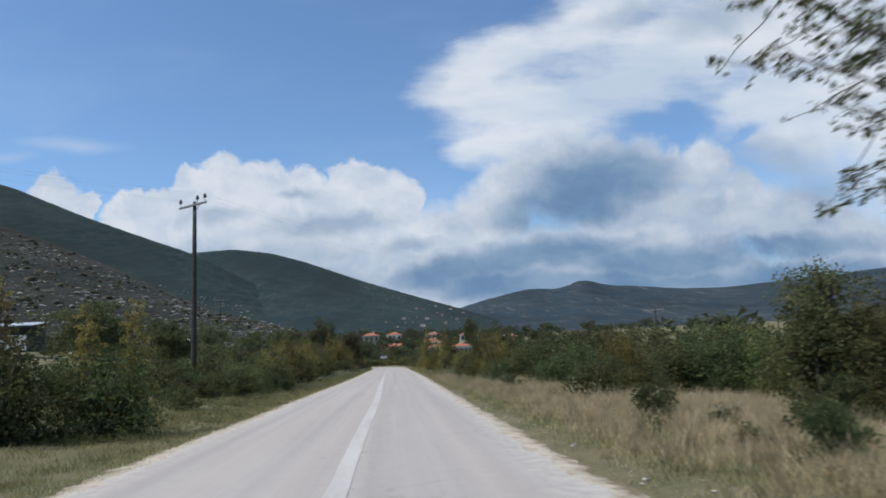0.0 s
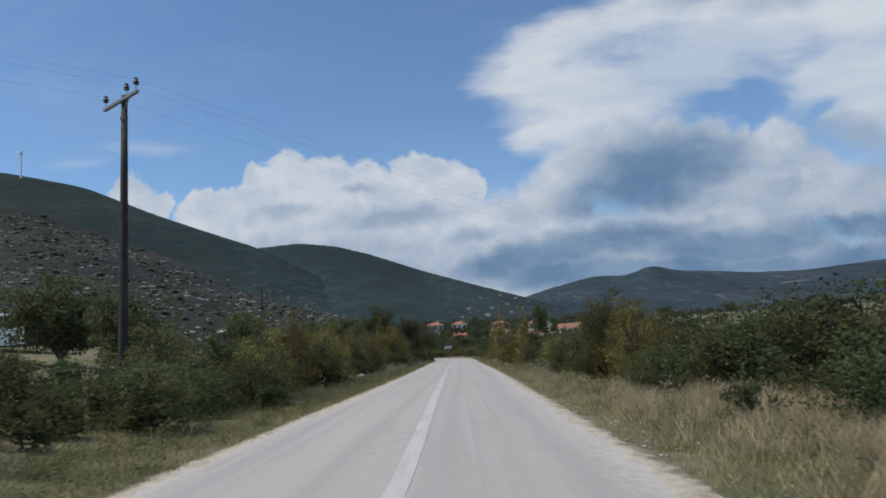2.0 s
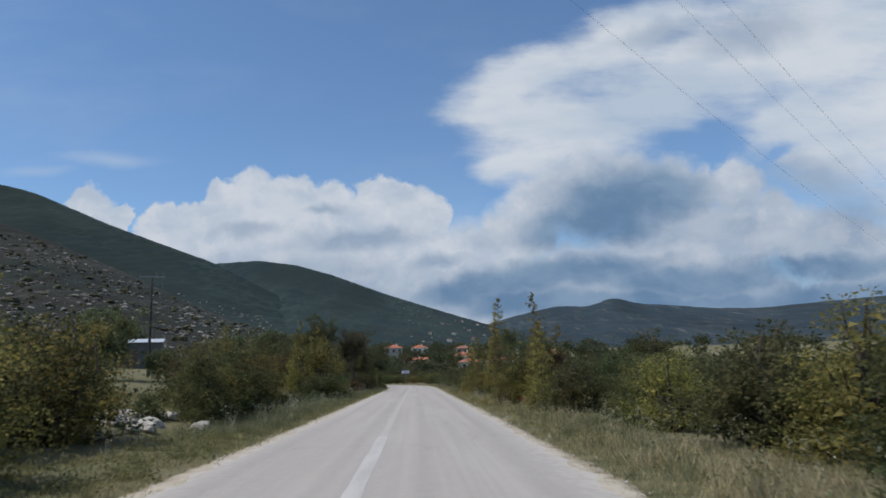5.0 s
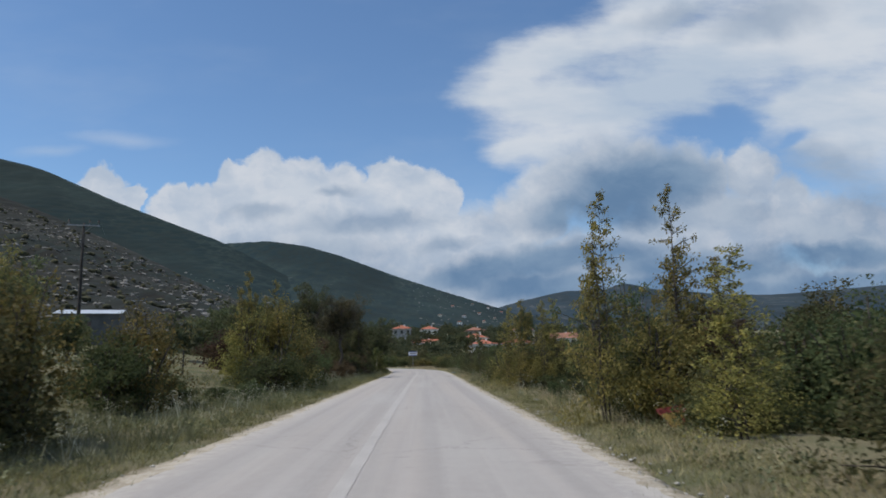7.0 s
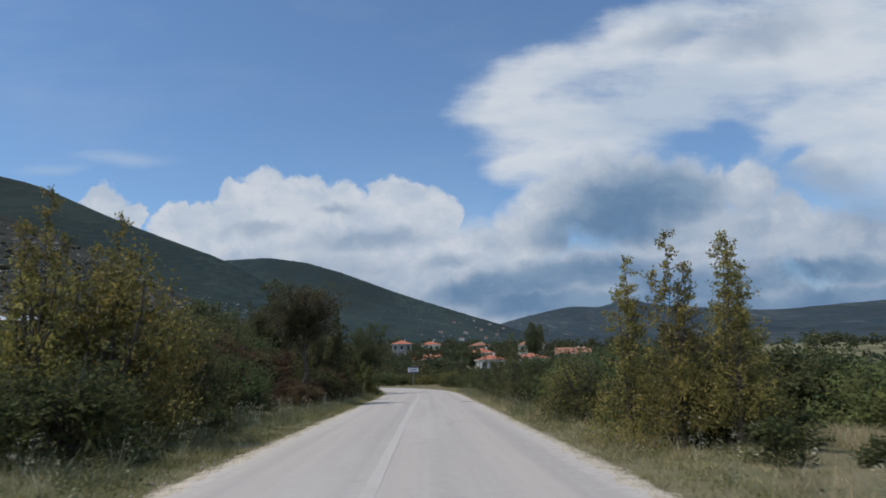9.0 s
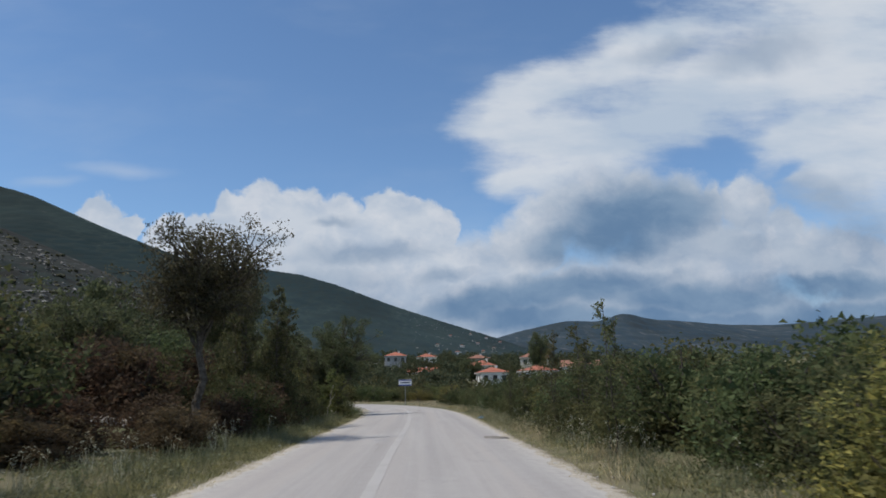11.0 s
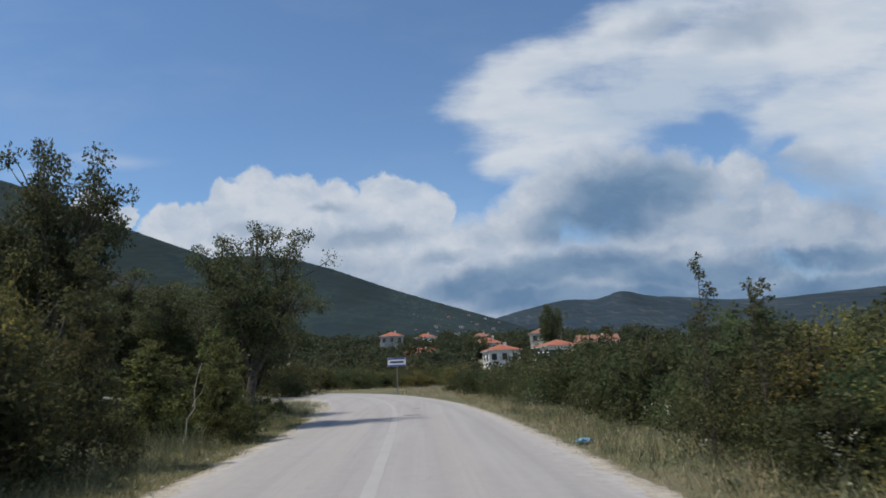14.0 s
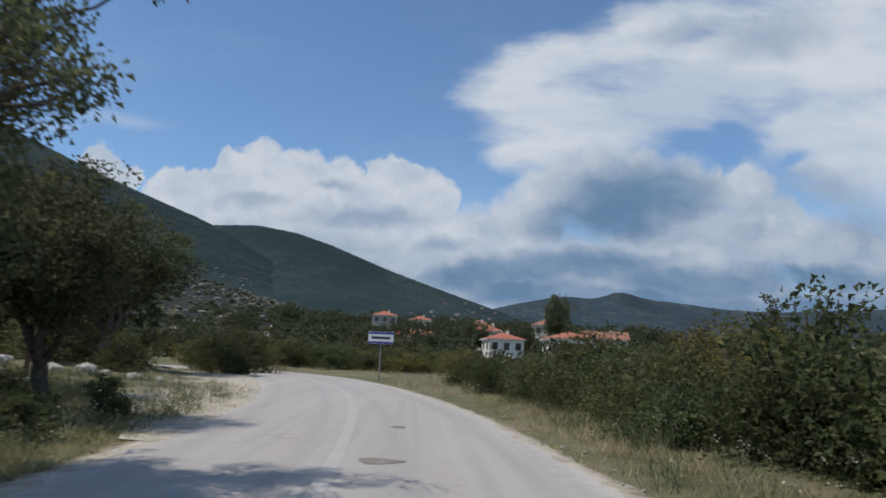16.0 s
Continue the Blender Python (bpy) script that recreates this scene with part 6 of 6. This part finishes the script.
def open_shed(x, y, heading, length, depth, high, label):
    z = ground_at(x, y)
    root = thing("shed", Matrix.Translation((x, y, z - 0.05)) @ Matrix.Rotation(radians(heading), 4, "Z"), label, "shed", "field sheds")
    vs = []
    for i in range(60):
        u = -length / 2 - 0.3 + (length + 0.6) * i / 59
        r = 0.025 * math.cos(i * math.pi)
        vs += [(u, -depth / 2 - 0.5, high + r), (u, depth / 2 + 0.3, high + 0.7 + r)]
    v2 = [(a, b, c - 0.05) for a, b, c in vs]
    fs = [(2 * i, 2 * i + 2, 2 * i + 3, 2 * i + 1) for i in range(59)] + [(120 + 2 * i, 121 + 2 * i, 123 + 2 * i, 122 + 2 * i) for i in range(59)]
    fs += [(2 * i, 120 + 2 * i, 122 + 2 * i, 2 * i + 2) for i in range(59)] + [(0, 1, 121, 120), (119, 118, 238, 239)]
    under("roof", mesh_of("roof", vs + v2, fs, M["sheet"]), root, "pale corrugated sheet roof")
    part("fascia", box((length + 0.5, 0.05, 0.22), (0, -depth / 2 - 0.46, high - 0.10)), M["grey_sheet"], root)
    for i in range(5):
        u = -length / 2 + length * i / 4
        part("post", box((0.14, 0.14, high), (u, -depth / 2, high / 2), 0.01), M["pole"], root)
    part("back_wall", box((length, 0.12, high + 0.5), (0, depth / 2, (high + 0.5) / 2)), M["grey_sheet"], root)
    part("side_wall", box((length * 0.22, 0.10, high * 0.62), (length * 0.36, -depth / 2 + 0.35, high * 0.31)), M["plaster"], root, "white low wall")
    return root


open_shed(-46.5, 80.5, 8, 15, 5, 2.7, "open field shed with a pale sheet roof on posts")
open_shed(-48.0, 174.0, 10, 9, 5, 2.6, "low field shed with a white sheet roof")


def barn(x, y, heading, length, depth, high, label):
    z = ground_at(x, y)
    root = thing("barn", Matrix.Translation((x, y, z - 0.1)) @ Matrix.Rotation(radians(heading), 4, "Z"), label, "barn")
    vs, fs = [], []
    L, D = length / 2, depth / 2
    prof = [(-D, 0), (-D, high), (0, high + 0.45), (D, high), (D, 0)]
    for u in (-L, L):
        vs += [(u, a, b) for a, b in prof]
    fs = [(0, 1, 2, 3, 4), (9, 8, 7, 6, 5), (0, 5, 6, 1), (3, 8, 9, 4)]
    under("wall", mesh_of("wall", vs, fs, M["grey_sheet"]), root, "grey sheet wall")
    for s in (-1, 1):
        rv = [(-L - 0.3, s * (D + 0.4), high - 0.08), (L + 0.3, s * (D + 0.4), high - 0.08), (L + 0.3, 0, high + 0.53), (-L - 0.3, 0, high + 0.53)]
        rv = rv + [(a, b, c + 0.06) for a, b, c in rv]
        under("roof", mesh_of("roof", rv, [(0, 1, 2, 3), (7, 6, 5, 4), (0, 4, 5, 1), (1, 5, 6, 2), (2, 6, 7, 3), (3, 7, 4, 0)], M["sheet"]), root, "white corrugated roof slope")
    part("door", box((2.6, 0.08, high * 0.75), (-L * 0.3, -D - 0.03, high * 0.375)), M["wood"], root)
    return root


barn(-37.6, 138.0, 16, 6.4, 5.6, 3.7, "grey sheet-metal barn with a white roof")

# ---- village ----------------------------------------------------------------------------


def house(x, y, z, heading, wide, deep, wall_h, roof_h, walls, tiles, label, windows=3, storeys=2, gable=False, chimney=True):
    root = thing("house", Matrix.Translation((x, y, z)) @ Matrix.Rotation(radians(heading), 4, "Z"), label, "house", "village houses")
    W, D, ov = wide / 2, deep / 2, 0.45
    body = part("wall", box((wide, deep, wall_h + 3.0), (0, 0, wall_h / 2 - 1.5)), M[walls], root)
    if gable:
        e = [(-W - ov, -D - ov, wall_h - 0.05), (W + ov, -D - ov, wall_h - 0.05), (W + ov, D + ov, wall_h - 0.05), (-W - ov, D + ov, wall_h - 0.05), (-W - ov, 0, wall_h + roof_h), (W + ov, 0, wall_h + roof_h)]
        f = [(0, 1, 5, 4), (2, 3, 4, 5), (0, 3, 2, 1)]
        for s in (-1, 1):
            gv = [(s * W, -D, wall_h - 0.1), (s * W, D, wall_h - 0.1), (s * W, 0, wall_h + roof_h - 0.15), (s * (W - 0.25), -D, wall_h - 0.1), (s * (W - 0.25), D, wall_h - 0.1), (s * (W - 0.25), 0, wall_h + roof_h - 0.15)]
            under("gable", mesh_of("gable", gv, [(0, 1, 2), (5, 4, 3), (0, 2, 5, 3), (1, 4, 5, 2), (0, 3, 4, 1)], M[walls]), root)
        f += [(0, 4, 3), (1, 2, 5)]
    else:
        q = max(0.0, W - D)
        e = [(-W - ov, -D - ov, wall_h), (W + ov, -D - ov, wall_h), (W + ov, D + ov, wall_h), (-W - ov, D + ov, wall_h), (-q - 0.05, 0, wall_h + roof_h), (q + 0.05, 0, wall_h + roof_h)]
        f = [(0, 1, 5, 4), (1, 2, 5), (2, 3, 4, 5), (3, 0, 4), (0, 3, 2, 1)]
    roof = under("roof", mesh_of("roof", e, f, M[tiles]), root, "terracotta tiled roof")
    part("soffit", box((wide + 0.8, deep + 0.8, 0.14), (0, 0, wall_h - 0.13)), M["wood" if walls == "rubble" else "plaster"], roof)
    if chimney:
        part("chimney", box((0.5, 0.5, 1.3), (W * 0.35, D * 0.25, wall_h + roof_h * 0.8), 0.03), M["plaster"], roof)
    for s in range(storeys):
        zc = wall_h - 1.35 - 2.75 * s
        if zc < 0.5:
            break
        for side, length, axis in ((-1, wide, 0), (-1, deep, 1)):
            n = windows if axis == 0 else max(1, windows - 1)
            for i in range(n):
                u = -length / 2 + length * (i + 0.5) / n
                if axis == 0:
                    at, sz, pane = (u, -D, zc), (1.05, 0.16, 1.35), (0.86, 0.04, 1.15)
                    pat = (u, -D - 0.07, zc)
                else:
                    at, sz, pane = (-W, u, zc), (0.16, 1.05, 1.35), (0.04, 0.86, 1.15)
                    pat = (-W - 0.07, u, zc)
                win = part("window", box(sz, at, 0.01), M["wood"], root)
                part("pane", box(pane, pat), M["glass"], win)
                sill = ((u, -D - 0.08, zc - 0.75), (1.2, 0.25, 0.07)) if axis == 0 else ((-W - 0.08, u, zc - 0.75), (0.25, 1.2, 0.07))
                part("sill", box(sill[1], sill[0]), M["plaster"], win)
    return root


def on(x, y, up=0.0):
    return ground_at(x, y) + up


house(-8.3, 341, 7.7, 4, 7.4, 7.0, 6.2, 1.5, "plaster_grey", "tiles", "two-storey grey house with a terracotta hip roof", 3, 2)
house(3.2, 384, 10.2, 4, 8.0, 7.5, 5.2, 1.5, "plaster", "tiles", "white two-storey house with a terracotta hip roof", 3, 2)
house(1.0, 324, 4.6, 3, 9.6, 6.0, 3.2, 1.3, "plaster", "tiles", "long low white house with a terracotta gable roof", 4, 1, True)
house(18.0, 288, 2.6, -16, 7.4, 7.4, 5.6, 1.6, "plaster_cream", "tiles", "cream house with a terracotta hip roof among trees", 3, 2)
house(17.8, 258, 0.2, 6, 6.6, 6.6, 5.3, 1.3, "plaster", "tiles", "white two-storey house with dark windows and terracotta roof", 3, 2)
house(23.9, 229, -0.6, 12, 5.8, 6.0, 5.6, 1.1, "plaster", "tiles", "white house with dark upper windows and terracotta roof", 4, 2, False, False)
house(36.0, 305, 4.8, -10, 8.6, 7.6, 6.2, 1.9, "plaster_cream", "tiles_old", "old stone house with a weathered hip roof", 3, 2)
house(48.0, 296, 2.4, -6, 10.5, 6.0, 5.4, 1.9, "plaster", "tiles_old", "white gabled house with a weathered tile roof", 4, 2, True)
house(58.0, 330, 4.0, -4, 9.0, 7.0, 5.4, 1.6, "plaster_cream", "tiles", "cream house with a terracotta roof behind trees", 3, 2)
house(24.0, 372, 8.6, 8, 8.0, 7.0, 5.4, 1.5, "rubble", "tiles_old", "old rubble-stone house with a weathered tile roof", 3, 2)
house(-62.0, 150, 5.0, 30, 7.0, 5.5, 3.0, 1.3, "plaster", "tiles", "small white farmhouse with a red tile roof", 2, 1, True)

UPPER = [(1.4, 3.5), (2.5, 4.3), (3.3, 3.4), (4.2, 4.4), (4.6, 3.6), (5.3, 4.1), (5.9, 3.2), (6.4, 3.7), (3.0, 2.9), (5.1, 2.9)]

root = thing("garden_wall", Matrix.Translation((3.0, 272, on(3, 272) - 0.2)), "pale rubble garden wall below the houses", "wall")
part("wall", box((4.2, 0.5, 1.9), (0, 0, 0.7), 0.05), M["rubble"], root)
part("coping", box((4.4, 0.62, 0.14), (0, 0, 1.72), 0.03), M["stone"], root)

# small houses of the upper village, on the low end of the far hill
SADDLE = SLOPES["backdrop_hill_far"]


def on_slope(bearing, rise):
    """The place on the far hill that is seen from the road's middle at that bearing and rise, in degrees."""
    d = SADDLE - np.array(EYE)
    b = np.degrees(np.arctan2(d[..., 0], d[..., 1]))
    e = np.degrees(np.arctan2(d[..., 2], np.hypot(d[..., 0], d[..., 1])))
    i = np.argmin((b - bearing) ** 2 + (e - rise) ** 2)
    return SADDLE.reshape(-1, 3)[i]


for k, (bearing, rise) in enumerate(UPPER):
    hx, hy, hz = (float(v) for v in on_slope(bearing, rise))
    house(hx, hy, hz - 0.4, -12 + 9 * (k % 4), 4.6 + 0.8 * (k % 3), 4.4, 3.0, 1.1, ("plaster_cream", "plaster_grey", "plaster")[k % 3], ("tiles_old", "tiles")[k % 2], "small pale house high in the upper village", 2, 1, k % 3 == 1, False)

# wind turbine on the ridge
TB = (EYE.x + 1235 * math.sin(radians(-33.4)), EYE.y + 1235 * math.cos(radians(-33.4)))
root = thing("wind_turbine", Matrix.Translation((TB[0], TB[1], 314.0)), "white wind turbine standing on the ridge", "wind turbine")
part("tower", rod(1.5, 0.9, (0, 0, 0), (0, 0, 46), 16), M["white"], root)
nac = part("nacelle", box((2.4, 5.0, 2.4), (0, -0.8, 46.8), 0.4), M["white"], root)
for k in range(3):
    a = radians(35 + 120 * k)
    part("blade", rod(0.75, 0.15, (0, -3.5, 46.8), (19 * math.cos(a), -3.5, 46.8 + 19 * math.sin(a)), 6), M["white"], root)
